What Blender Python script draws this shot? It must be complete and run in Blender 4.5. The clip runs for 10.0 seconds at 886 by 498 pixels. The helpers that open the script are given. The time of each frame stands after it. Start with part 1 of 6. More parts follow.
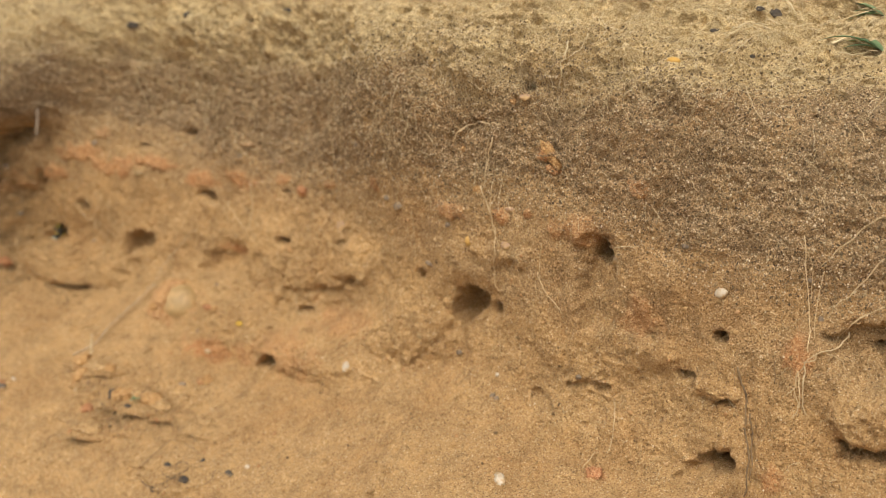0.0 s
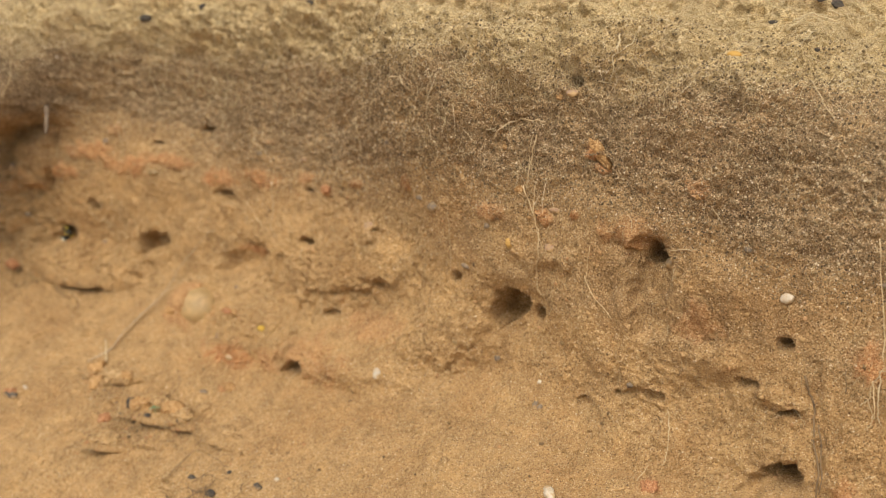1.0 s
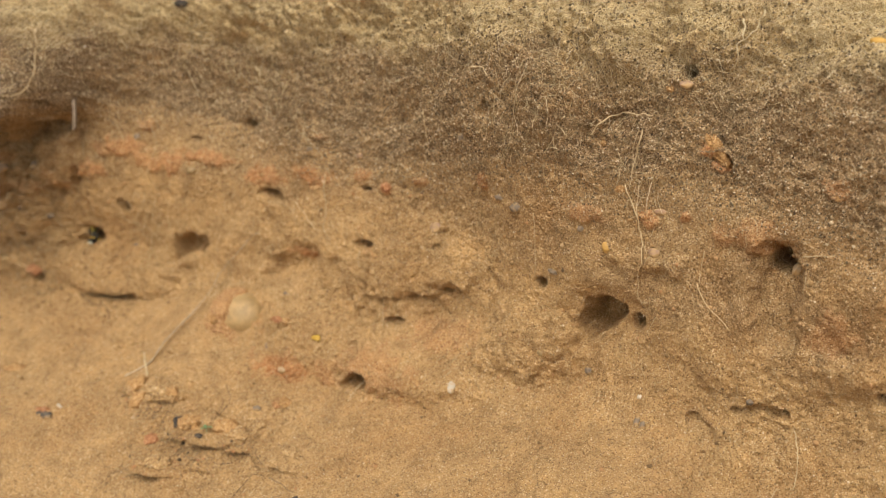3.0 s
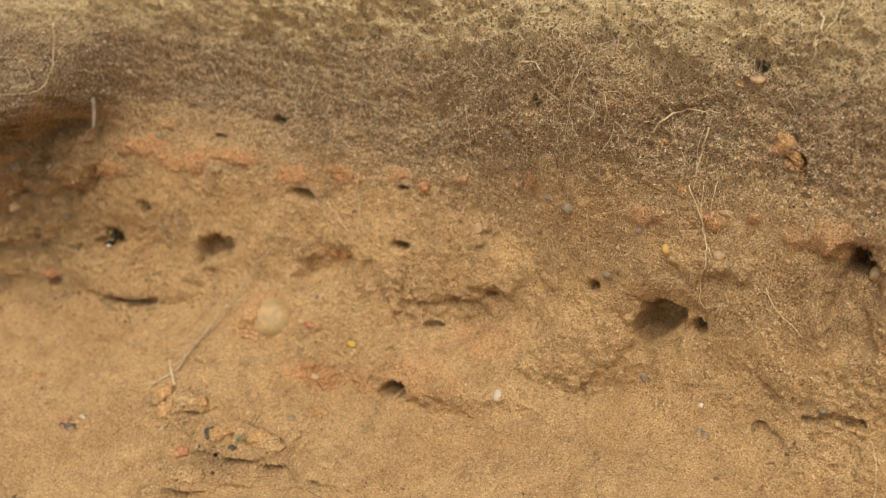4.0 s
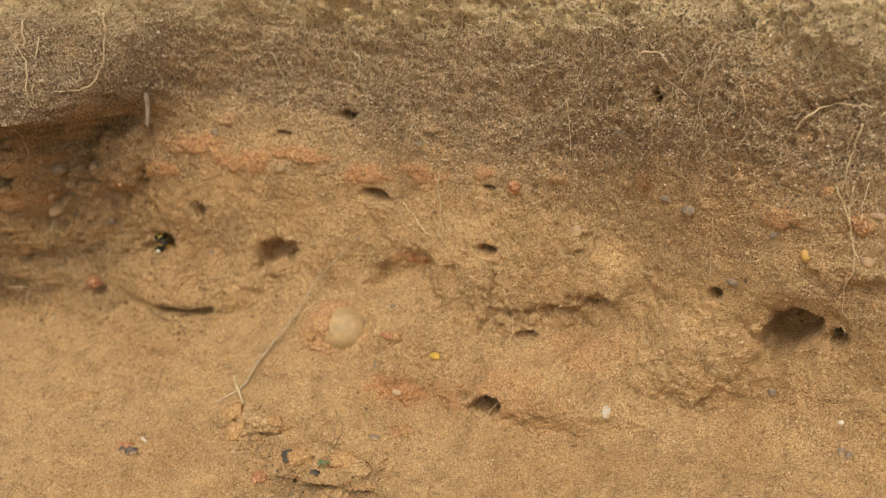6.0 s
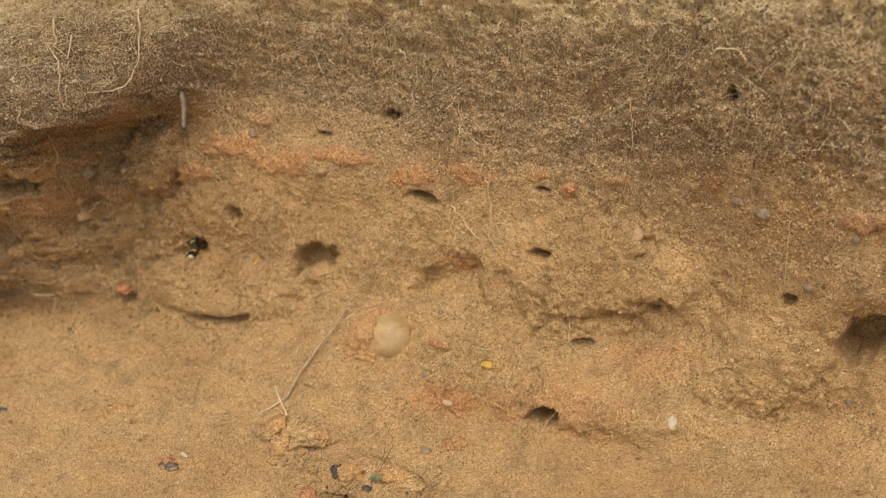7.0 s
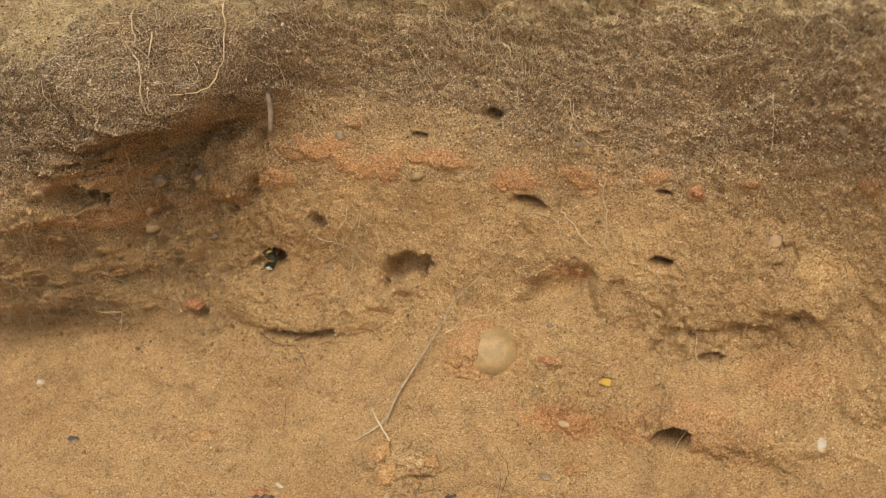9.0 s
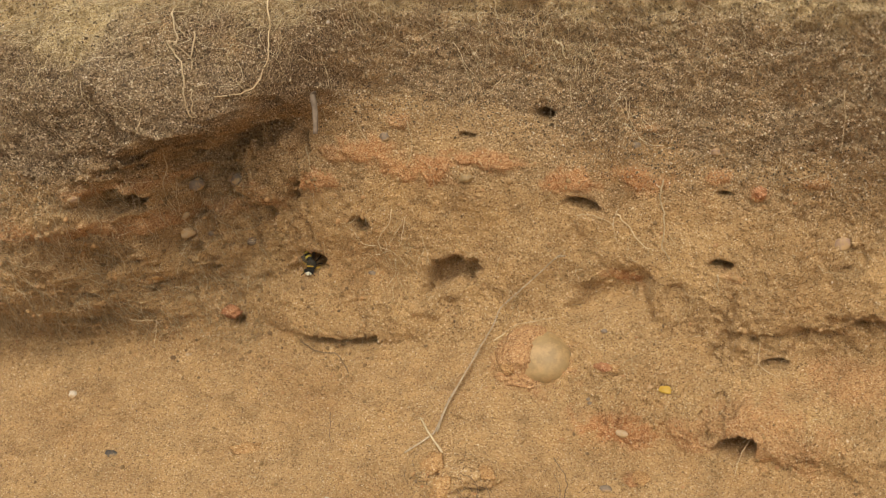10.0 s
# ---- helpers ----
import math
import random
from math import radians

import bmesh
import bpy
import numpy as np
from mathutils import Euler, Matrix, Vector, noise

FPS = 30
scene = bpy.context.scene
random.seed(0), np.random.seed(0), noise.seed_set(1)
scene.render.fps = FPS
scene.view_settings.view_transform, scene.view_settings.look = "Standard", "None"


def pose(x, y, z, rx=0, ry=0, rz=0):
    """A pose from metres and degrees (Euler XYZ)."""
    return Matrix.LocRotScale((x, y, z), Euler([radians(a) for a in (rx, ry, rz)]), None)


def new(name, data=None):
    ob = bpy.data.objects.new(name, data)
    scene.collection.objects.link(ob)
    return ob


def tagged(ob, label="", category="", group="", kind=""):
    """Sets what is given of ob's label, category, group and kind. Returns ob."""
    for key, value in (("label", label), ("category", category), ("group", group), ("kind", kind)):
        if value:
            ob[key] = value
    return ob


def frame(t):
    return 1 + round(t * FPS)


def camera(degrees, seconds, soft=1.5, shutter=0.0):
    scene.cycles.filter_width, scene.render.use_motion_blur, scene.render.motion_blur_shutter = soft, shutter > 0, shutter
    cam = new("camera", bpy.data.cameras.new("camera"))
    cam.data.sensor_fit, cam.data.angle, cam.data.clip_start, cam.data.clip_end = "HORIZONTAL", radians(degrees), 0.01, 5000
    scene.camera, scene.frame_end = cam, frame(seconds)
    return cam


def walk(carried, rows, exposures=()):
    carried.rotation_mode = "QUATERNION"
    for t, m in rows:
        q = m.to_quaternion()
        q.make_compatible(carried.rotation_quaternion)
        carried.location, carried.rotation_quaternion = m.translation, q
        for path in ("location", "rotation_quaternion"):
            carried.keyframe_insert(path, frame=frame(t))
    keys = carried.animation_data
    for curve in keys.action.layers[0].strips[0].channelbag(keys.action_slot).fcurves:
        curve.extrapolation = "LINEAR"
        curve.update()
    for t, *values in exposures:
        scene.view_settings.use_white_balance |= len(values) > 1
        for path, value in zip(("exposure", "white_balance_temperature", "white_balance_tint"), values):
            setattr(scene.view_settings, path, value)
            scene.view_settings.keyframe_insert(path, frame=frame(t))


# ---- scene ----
cam = camera(40.7, 10.0, 0.75)
cam.data.dof.use_dof = True
cam.data.dof.focus_distance = 0.49
cam.data.dof.aperture_fstop = 10.0
METRES, EYE, TILT, LEAN, TURN = 0.37, 0.35, -15.0, 0.0, 36.0
ROWS = [
    (0.0, 0.0, 0.0, 0.0, 0.0, 0.0, 0.0),
    (0.5, -0.0359, 0.0326, 0.0091, -0.45, -0.27, 0.21),
    (1.0, -0.0739, 0.0674, 0.0185, -0.93, -0.57, 0.43),
    (1.5, -0.1087, 0.0994, 0.0272, -1.36, -0.85, 0.63),
    (2.0, -0.1473, 0.1336, 0.0371, -1.84, -1.18, 0.86),
    (2.5, -0.1825, 0.1656, 0.0461, -2.28, -1.47, 1.08),
    (4.0, -0.2973, 0.267, 0.0722, -3.75, -2.32, 1.73),
    (4.5, -0.3334, 0.2987, 0.0809, -4.21, -2.61, 1.93),
    (5.0, -0.3719, 0.3329, 0.0907, -4.66, -2.94, 2.15),
    (5.5, -0.4079, 0.3643, 0.1001, -5.09, -3.26, 2.36),
    (7.0, -0.5214, 0.4645, 0.1266, -6.36, -4.04, 2.98),
    (7.5, -0.5574, 0.4962, 0.1349, -6.76, -4.27, 3.17),
    (8.0, -0.5968, 0.5302, 0.1437, -7.2, -4.51, 3.39),
    (8.5, -0.6313, 0.5612, 0.1508, -7.53, -4.7, 3.59),
    (9.0, -0.6693, 0.5936, 0.1603, -7.96, -4.98, 3.82),
    (9.5, -0.7041, 0.6221, 0.1681, -8.41, -5.21, 4.03),
    (10.0, -0.7381, 0.6507, 0.1773, -8.85, -5.49, 4.23),
]
walk(cam, [(t, pose(0, 0, EYE, TILT, LEAN, TURN) @ pose(METRES * x, METRES * y, METRES * z, 90 + pitch, roll, yaw)) for t, x, y, z, yaw, pitch, roll in ROWS], ((0.0, 0.12), (10.0, -0.05)))

# ---- light: a bright overcast sky ----
world = bpy.data.worlds.new("overcast_sky")
scene.world = world
world.use_nodes = True
wn = world.node_tree.nodes
sky = wn.new("ShaderNodeTexSky")
sky.sky_type, sky.sun_disc = "NISHITA", False
sky.sun_elevation, sky.sun_rotation = radians(52), radians(164)
sky.dust_density, sky.air_density = 4.0, 1.0
wn["Background"].inputs["Strength"].default_value = 0.20
cloud = wn.new("ShaderNodeHueSaturation")
cloud.inputs["Saturation"].default_value = 0.25
world.node_tree.links.new(sky.outputs["Color"], cloud.inputs["Color"])
world.node_tree.links.new(cloud.outputs["Color"], wn["Background"].inputs["Color"])
sun_data = bpy.data.lights.new("sun", "SUN")
sun_data.energy, sun_data.angle, sun_data.color = 1.15, radians(40), (1.0, 0.92, 0.82)
sun = new("sun", sun_data)
sun.rotation_euler = (radians(38), 0, radians(16))


# ---- materials ----
def material(name):
    m = bpy.data.materials.new(name)
    m.use_nodes = True
    return m, m.node_tree.nodes, m.node_tree.links, m.node_tree.nodes["Principled BSDF"]


def ramp(nodes, links, factor, stops):
    """A colour ramp; stops are (place, (r, g, b))."""
    node = nodes.new("ShaderNodeValToRGB")
    while len(node.color_ramp.elements) < len(stops):
        node.color_ramp.elements.new(0.5)
    for e, (p, c) in zip(node.color_ramp.elements, stops):
        e.position, e.color = p, (*c, 1)
    links.new(factor, node.inputs["Fac"])
    return node.outputs["Color"]


def mix(nodes, links, factor, a, b, how="MIX"):
    node = nodes.new("ShaderNodeMix")
    node.data_type, node.blend_type = "RGBA", how
    for socket, value in ((node.inputs["Factor"], factor), (node.inputs[6], a), (node.inputs[7], b)):
        if isinstance(value, bpy.types.NodeSocket):
            links.new(value, socket)
        elif isinstance(value, tuple):
            socket.default_value = (*value, 1)
        else:
            socket.default_value = value
    return node.outputs[2]


def textured(nodes, links, kind, scale, detail=3.0, rough=0.6):
    """Noise or cells at so many to the metre, in the object's own space."""
    place_node = nodes.new("ShaderNodeTexCoord").outputs["Object"]
    node = nodes.new("ShaderNodeTexNoise" if kind == "noise" else "ShaderNodeTexVoronoi")
    node.inputs["Scale"].default_value = scale
    if kind == "noise":
        node.inputs["Detail"].default_value, node.inputs["Roughness"].default_value = detail, rough
    links.new(place_node, node.inputs["Vector"])
    return node


def grain_value(nodes, links, node):
    """One random value for each cell."""
    split = nodes.new("ShaderNodeSeparateColor")
    links.new(node.outputs["Color"], split.inputs["Color"])
    return split.outputs[0]


def soil_material():
    m, n, l, p = material("bank_soil")
    attr = n.new("ShaderNodeAttribute")
    attr.attribute_name = "soil"
    split = n.new("ShaderNodeSeparateColor")
    l.new(attr.outputs["Color"], split.inputs["Color"])
    grains = textured(n, l, "cells", 2300)
    fleck = grain_value(n, l, grains)
    coarse = textured(n, l, "noise", 90, 4)
    broad = textured(n, l, "noise", 22, 4)
    sand = ramp(n, l, fleck, ((0.0, (0.18, 0.103, 0.044)), (0.15, (0.38, 0.224, 0.087)), (0.55, (0.475, 0.288, 0.117)), (0.9, (0.54, 0.34, 0.15)), (1.0, (0.68, 0.51, 0.30))))
    humus = ramp(n, l, fleck, ((0.0, (0.055, 0.035, 0.019)), (0.3, (0.200, 0.131, 0.068)), (0.80, (0.345, 0.232, 0.122)), (1.0, (0.66, 0.50, 0.31))))
    clay = ramp(n, l, fleck, ((0.0, (0.30, 0.115, 0.04)), (0.5, (0.51, 0.24, 0.088)), (1.0, (0.63, 0.36, 0.165))))
    mat = ramp(n, l, fleck, ((0.0, (0.26, 0.17, 0.07)), (0.5, (0.56, 0.395, 0.18)), (1.0, (0.74, 0.58, 0.32))))
    blotch = ramp(n, l, textured(n, l, "noise", 48, 6, 0.72).outputs["Fac"], ((0.36, (0.52, 0.52, 0.52)), (0.56, (1.0, 1.0, 1.0))))
    colour = mix(n, l, mix(n, l, 1.0, split.outputs[0], blotch, "MULTIPLY"), sand, humus)
    colour = mix(n, l, split.outputs[1], colour, clay)
    colour = mix(n, l, split.outputs[2], colour, mat)
    tone = ramp(n, l, coarse.outputs["Fac"], ((0.25, (0.72, 0.70, 0.68)), (0.5, (1.0, 1.0, 1.0)), (0.75, (1.16, 1.14, 1.1))))
    colour = mix(n, l, 1.0, colour, tone, "MULTIPLY")
    stain = ramp(n, l, broad.outputs["Fac"], ((0.3, (0.86, 0.80, 0.74)), (0.55, (1.0, 1.0, 1.0)), (0.75, (1.06, 1.04, 1.0))))
    colour = mix(n, l, 1.0, colour, stain, "MULTIPLY")
    l.new(colour, p.inputs["Base Color"])
    p.inputs["Roughness"].default_value = 0.93
    p.inputs["Specular IOR Level"].default_value = 0.25
    bump = n.new("ShaderNodeBump")
    bump.inputs["Strength"].default_value, bump.inputs["Distance"].default_value = 0.7, 0.0005
    l.new(grains.outputs["Distance"], bump.inputs["Height"])
    bump.invert = True
    rough = n.new("ShaderNodeBump")
    rough.inputs["Strength"].default_value, rough.inputs["Distance"].default_value = 0.9, 0.0025
    l.new(textured(n, l, "noise", 420, 4, 0.7).outputs["Fac"], rough.inputs["Height"])
    l.new(bump.outputs["Normal"], rough.inputs["Normal"])
    lumps = n.new("ShaderNodeBump")
    lumps.inputs["Strength"].default_value, lumps.inputs["Distance"].default_value = 0.6, 0.005
    l.new(textured(n, l, "noise", 120, 3, 0.6).outputs["Fac"], lumps.inputs["Height"])
    l.new(rough.outputs["Normal"], lumps.inputs["Normal"])
    l.new(lumps.outputs["Normal"], p.inputs["Normal"])
    return m


SOIL = soil_material()


# ---- the shape of the bank ----
# The bank is a sheet of heights d over a plane that leans back by LEANING: x runs along the bank, v up the plane.
LEANING = radians(25)
CA, SA = math.cos(LEANING), math.sin(LEANING)


def smooth(a, b, x):
    t = np.clip((x - a) / (b - a), 0, 1)
    return t * t * (3 - 2 * t)


def hashed(ix, iy, seed):
    h = (ix.astype(np.int64) * 374761393 + iy.astype(np.int64) * 668265263 + seed * 974634777) & 0xFFFFFFFF
    h = ((h ^ (h >> 13)) * 1274126177) & 0xFFFFFFFF
    return ((h ^ (h >> 16)) & 0xFFFF) / 65536.0


def perlin(x, y, seed=0):
    """Gradient noise, about -1 to 1."""
    ix, iy = np.floor(x), np.floor(y)
    fx, fy = x - ix, y - iy
    u, w = fx * fx * fx * (fx * (fx * 6 - 15) + 10), fy * fy * fy * (fy * (fy * 6 - 15) + 10)

    def corner(dx, dy):
        a = hashed(ix + dx, iy + dy, seed) * 2 * math.pi
        return np.cos(a) * (fx - dx) + np.sin(a) * (fy - dy)

    low = corner(0, 0) * (1 - u) + corner(1, 0) * u
    high = corner(0, 1) * (1 - u) + corner(1, 1) * u
    return (low * (1 - w) + high * w) * 1.5


def fbm(x, y, size, octaves, seed=0, gain=0.5):
    total, amp = 0, 1.0
    for k in range(octaves):
        total = total + amp * perlin(x / size, y / size, seed + k)
        size, amp = size / 2.03, amp * gain
    return total


def curve(x, knots):
    """A smooth line through (x, value) pairs."""
    xs, ys = np.array([k[0] for k in knots]), np.array([k[1] for k in knots])
    wide = 0.012
    return sum(np.interp(x + o * wide, xs, ys) for o in (-1.5, -0.5, 0.5, 1.5)) / 4


def smax(a, b, r):
    h = np.clip(0.5 + 0.5 * (a - b) / r, 0, 1)
    return b + (a - b) * h + r * h * (1 - h)


LEVELS = (0.300, 0.340, 0.385, 0.435)
FACES = (((-2, 0.4359), (-0.7, 0.4359), (-0.66, 0.458), (-0.62, 0.4708), (-0.58, 0.4664), (-0.54, 0.462), (-0.5, 0.4607), (-0.46, 0.4578), (-0.42, 0.46), (-0.38, 0.4656), (-0.34, 0.464), (-0.3, 0.4554), (-0.26, 0.441), (-0.22, 0.4359), (-0.18, 0.4263), (-0.13, 0.4152), (2, 0.4152)),
         ((-2, 0.4596), (-0.7, 0.4596), (-0.66, 0.4636), (-0.62, 0.4765), (-0.58, 0.4823), (-0.54, 0.4806), (-0.5, 0.4827), (-0.46, 0.4874), (-0.42, 0.4948), (-0.38, 0.4809), (-0.34, 0.4751), (-0.3, 0.4644), (-0.26, 0.453), (-0.22, 0.4513), (-0.18, 0.4382), (-0.13, 0.4234), (2, 0.4234)),
         ((-2, 0.4589), (-0.7, 0.4589), (-0.66, 0.4544), (-0.62, 0.467), (-0.58, 0.4816), (-0.54, 0.4866), (-0.5, 0.4932), (-0.46, 0.4943), (-0.42, 0.4928), (-0.38, 0.472), (-0.34, 0.4627), (-0.3, 0.4589), (-0.26, 0.449), (-0.22, 0.4397), (-0.18, 0.4378), (-0.13, 0.4361), (2, 0.4361)),
         ((-2, 0.4504), (-0.7, 0.4504), (-0.66, 0.4565), (-0.62, 0.472), (-0.58, 0.492), (-0.54, 0.4978), (-0.5, 0.4987), (-0.46, 0.5023), (-0.42, 0.4828), (-0.38, 0.4548), (-0.34, 0.4511), (-0.3, 0.4582), (-0.26, 0.4516), (-0.22, 0.4387), (-0.18, 0.4405), (-0.13, 0.4445), (2, 0.4445)))
SLOPES = ((-2, 0.4626), (-0.74, 0.4626), (-0.68, 0.4087), (-0.62, 0.3318), (-0.55, 0.5499), (-0.48, 0.4627), (-0.42, 0.4874), (-0.36, 0.4488), (-0.3, 0.4701), (-0.24, 0.425), (-0.17, 0.4225), (2, 0.4225))
FOOT_Y = 0.38
FOOT_Z = ((-2, 0.0989), (-0.74, 0.0989), (-0.68, 0.0952), (-0.62, 0.0887), (-0.55, 0.079), (-0.48, 0.0678), (-0.42, 0.0727), (-0.36, 0.0838), (-0.3, 0.0977), (-0.24, 0.1003), (-0.17, 0.1031), (2, 0.1031))
TOP_Z = ((-2, 0.314), (-0.665, 0.314), (-0.62, 0.295), (-0.54, 0.287), (-0.46, 0.2889), (-0.4, 0.2918), (-0.34, 0.2966), (-0.28, 0.302), (-0.22, 0.2952), (-0.16, 0.2834), (2, 0.2834))


def face_line(x, v):
    """How far back the face stands, along the bank and level by level up it."""
    lines = [curve(x, knots) for knots in FACES]
    y = lines[0]
    for k in range(3):
        y = y + (lines[k + 1] - lines[k]) * smooth(LEVELS[k] - 0.004, LEVELS[k + 1] + 0.004, v)
    return y



def overhang(x, v):
    """The dark layer that juts out over the recess, and the buttress below its end."""
    reach = curve(x, ((-2, 0.060), (-0.72, 0.064), (-0.70, 0.065), (-0.68, 0.061), (-0.665, 0.056), (-0.645, 0.040), (-0.62, 0.014), (-0.60, 0.002), (-0.585, 0.0), (2, 0.0)))
    edge = curve(x, ((-2, 0.340), (-0.73, 0.345), (-0.692, 0.364), (-0.672, 0.3730), (-0.663, 0.3775), (-0.650, 0.3870), (-0.638, 0.397), (-0.625, 0.410), (-0.61, 0.426), (-0.58, 0.45), (-0.5, 0.6), (2, 0.6))) + 0.47 * reach
    wave = 0.0032 * fbm(x, v, 0.014, 4, 71, 0.6)
    sharp = smooth(-0.625, -0.655, x)
    rise = (v - edge + wave - (-0.022 + 0.016 * sharp)) / (0.052 - 0.043 * sharp)
    jut = smooth(0.0, 1.0, rise) * reach
    side = curve(v, ((-9, -0.73), (0.27, -0.722), (0.28, -0.715), (0.30, -0.703), (0.325, -0.686), (0.355, -0.674), (0.385, -0.676), (0.40, -0.678), (9, -0.678)))
    lead = curve(v, ((-9, 0.85), (0.35, 0.90), (0.375, 1.5), (0.40, 2.4), (9, 2.4))) * (side - x + 0.009 * fbm(x, v, 0.026, 5, 73, 0.62))
    column = (0.066 - smax(0.066 - smax(lead, 0 * lead, 0.010), 0 * lead, 0.014)) * smooth(0.272, 0.342, v)
    return np.maximum(jut, column)


def base(x, v, jut=True):
    """The large form: flat sand, the loose slope, the face and the top."""
    face = (v * SA - face_line(x, v)) / CA
    if jut:
        face = face + overhang(x, v)
    steep = curve(x, SLOPES)
    slope = (curve(x, FOOT_Z) - steep * FOOT_Y + v * (steep * SA - CA)) / (SA + steep * CA)
    flat = -v * CA / SA
    top = (curve(x, TOP_Z) - 0.45 * 0.455 + v * (0.45 * SA - CA)) / (SA + 0.45 * CA)
    far_top = (0.40 - v * CA) / SA
    d = smax(face, smax(slope, flat, 0.02), 0.012 + 0.012 * smooth(-0.68, -0.72, x))
    return -smax(-d, -np.minimum(top, far_top), 0.02)


def hang(x, v, d):
    """Where a height d comes to lie along the plane: what juts out or is dug in runs level, not square to the plane."""
    return v - 0.47 * (d - base(x, v, False))


def place(x, v, d):
    return x, v * SA - d * CA, v * CA + d * SA


STRATA = {
    "mat": ((-0.9, 0.420), (-0.734, 0.4256), (-0.712, 0.4296), (-0.691, 0.4384), (-0.671, 0.4448), (-0.649, 0.4488), (-0.627, 0.4512), (-0.570, 0.4536), (-0.520, 0.456), (-0.480, 0.4584), (-0.449, 0.4608), (-0.410, 0.452), (-0.367, 0.4528), (-0.322, 0.4432), (-0.285, 0.4456), (-0.240, 0.446), (-0.206, 0.4426), (-0.149, 0.4612), (0.0, 0.46)),
    "humus": ((-0.9, 0.370), (-0.739, 0.3832), (-0.706, 0.3864), (-0.680, 0.398), (-0.665, 0.400), (-0.635, 0.411), (-0.609, 0.4112), (-0.575, 0.4144), (-0.539, 0.4064), (-0.503, 0.4016), (-0.470, 0.4056), (-0.426, 0.4024), (-0.372, 0.408), (-0.326, 0.3984), (-0.286, 0.4064), (-0.246, 0.3984), (-0.222, 0.3928), (-0.199, 0.3832), (-0.150, 0.3824), (0.0, 0.37)),
    "brown": ((-0.9, 0.34), (-0.7032, 0.3450), (-0.6432, 0.3724), (-0.5856, 0.3822), (-0.5356, 0.3800), (-0.4696, 0.3888), (-0.3756, 0.3708), (-0.3032, 0.3530), (-0.2468, 0.3520), (-0.2168, 0.3452), (-0.1714, 0.3460), (0.0, 0.335)),
}


FORMS, HOLES, CRACKS, PATCHES = [], [], [], []


def form(points, h, soft, rough=0.0028, fade=(8.0, 9.0)):
    """A slab that stands out (h > 0) or a hollow (h < 0), with an outline in x and v; it fades away from v to v."""
    FORMS.append((points, h, soft, rough, fade))


CRUMBLY = []


def crumbly(x, v, rx, rv, weight):
    """A place where the soil breaks up into crumbs."""
    CRUMBLY.append((x, v, rx, rv, weight))


DOMES = []


def dome(x, v, rx, rv, h):
    """A rounded bulge."""
    DOMES.append((x, v, rx, rv, h))


def hole(x, v, rx, rv, depth, ramp=0.6):
    """A burrow; ramp: how much shallower its floor is at the lower edge."""
    HOLES.append((x, v, rx, rv, depth, ramp))


def crack(points, width, depth):
    CRACKS.append((points, width, depth))


def patch(x, v, rx, rv, weight, bulge=0.0015):
    """A patch of orange clay."""
    PATCHES.append((x, v, rx, rv, weight, bulge))


# ---- forms, burrows, cracks and clay of the bank ----
form(((-0.4608, 0.3564), (-0.4568, 0.3716), (-0.4328, 0.3812), (-0.4200, 0.3836), (-0.4120, 0.3764), (-0.3960, 0.3668), (-0.3944, 0.3628), (-0.4112, 0.3548), (-0.4288, 0.3476), (-0.4472, 0.3412), (-0.4656, 0.3300), (-0.4624, 0.3428)), 0.0042, 0.009, 0.004)
form(((-0.4552, 0.3060), (-0.4592, 0.3364), (-0.4472, 0.3548), (-0.4144, 0.3756), (-0.3816, 0.3772), (-0.3512, 0.3796), (-0.3320, 0.3692), (-0.3312, 0.3508), (-0.3360, 0.3372), (-0.3424, 0.3332), (-0.3544, 0.3236), (-0.3616, 0.3164), (-0.3744, 0.3076), (-0.3936, 0.2972), (-0.4200, 0.2892), (-0.4384, 0.2852), (-0.4496, 0.2932)), 0.0042, 0.0150, 0.005, fade=(0.335, 0.38))
dome(-0.4232, 0.3108, 0.0340, 0.0188, 0.003)
crack(((-0.4640, 0.3540), (-0.4648, 0.3452), (-0.4696, 0.3284)), 0.0028, 0.003)
crack(((-0.4632, 0.3132), (-0.4616, 0.3012)), 0.0026, 0.002)
crack(((-0.4248, 0.3812), (-0.4176, 0.3756), (-0.4216, 0.3716)), 0.003, 0.004)
hole(-0.4152, 0.3524, 0.0030, 0.0018, 0.005, 0.4)
hole(-0.4472, 0.3316, 0.0024, 0.0010, 0.004, 0.4)
crack(((-0.3928, 0.3180), (-0.3888, 0.3284), (-0.3760, 0.3348)), 0.0018, 0.0012)
form(((-0.3424, 0.348), (-0.3344, 0.3576), (-0.3216, 0.3632), (-0.308, 0.3592), (-0.3016, 0.3504), (-0.3112, 0.3424), (-0.3272, 0.3368), (-0.3384, 0.3368)), -0.005, 0.006, 0.0028)
form(((-0.3336, 0.3528), (-0.332, 0.356), (-0.3256, 0.3576), (-0.3192, 0.3576), (-0.3144, 0.3552), (-0.3152, 0.3488), (-0.3208, 0.3448), (-0.3272, 0.3416), (-0.3328, 0.3392), (-0.336, 0.3432)), -0.021, 0.0016, 0.0015)
crack(((-0.3336, 0.34), (-0.3368, 0.3368), (-0.3408, 0.3336)), 0.0030, 0.0015)
crack(((-0.3408, 0.3328), (-0.3488, 0.3288), (-0.3552, 0.3208), (-0.3584, 0.3168)), 0.0026, 0.0018)
hole(-0.3064, 0.3496, 0.0033, 0.0033, 0.014, 0.5)
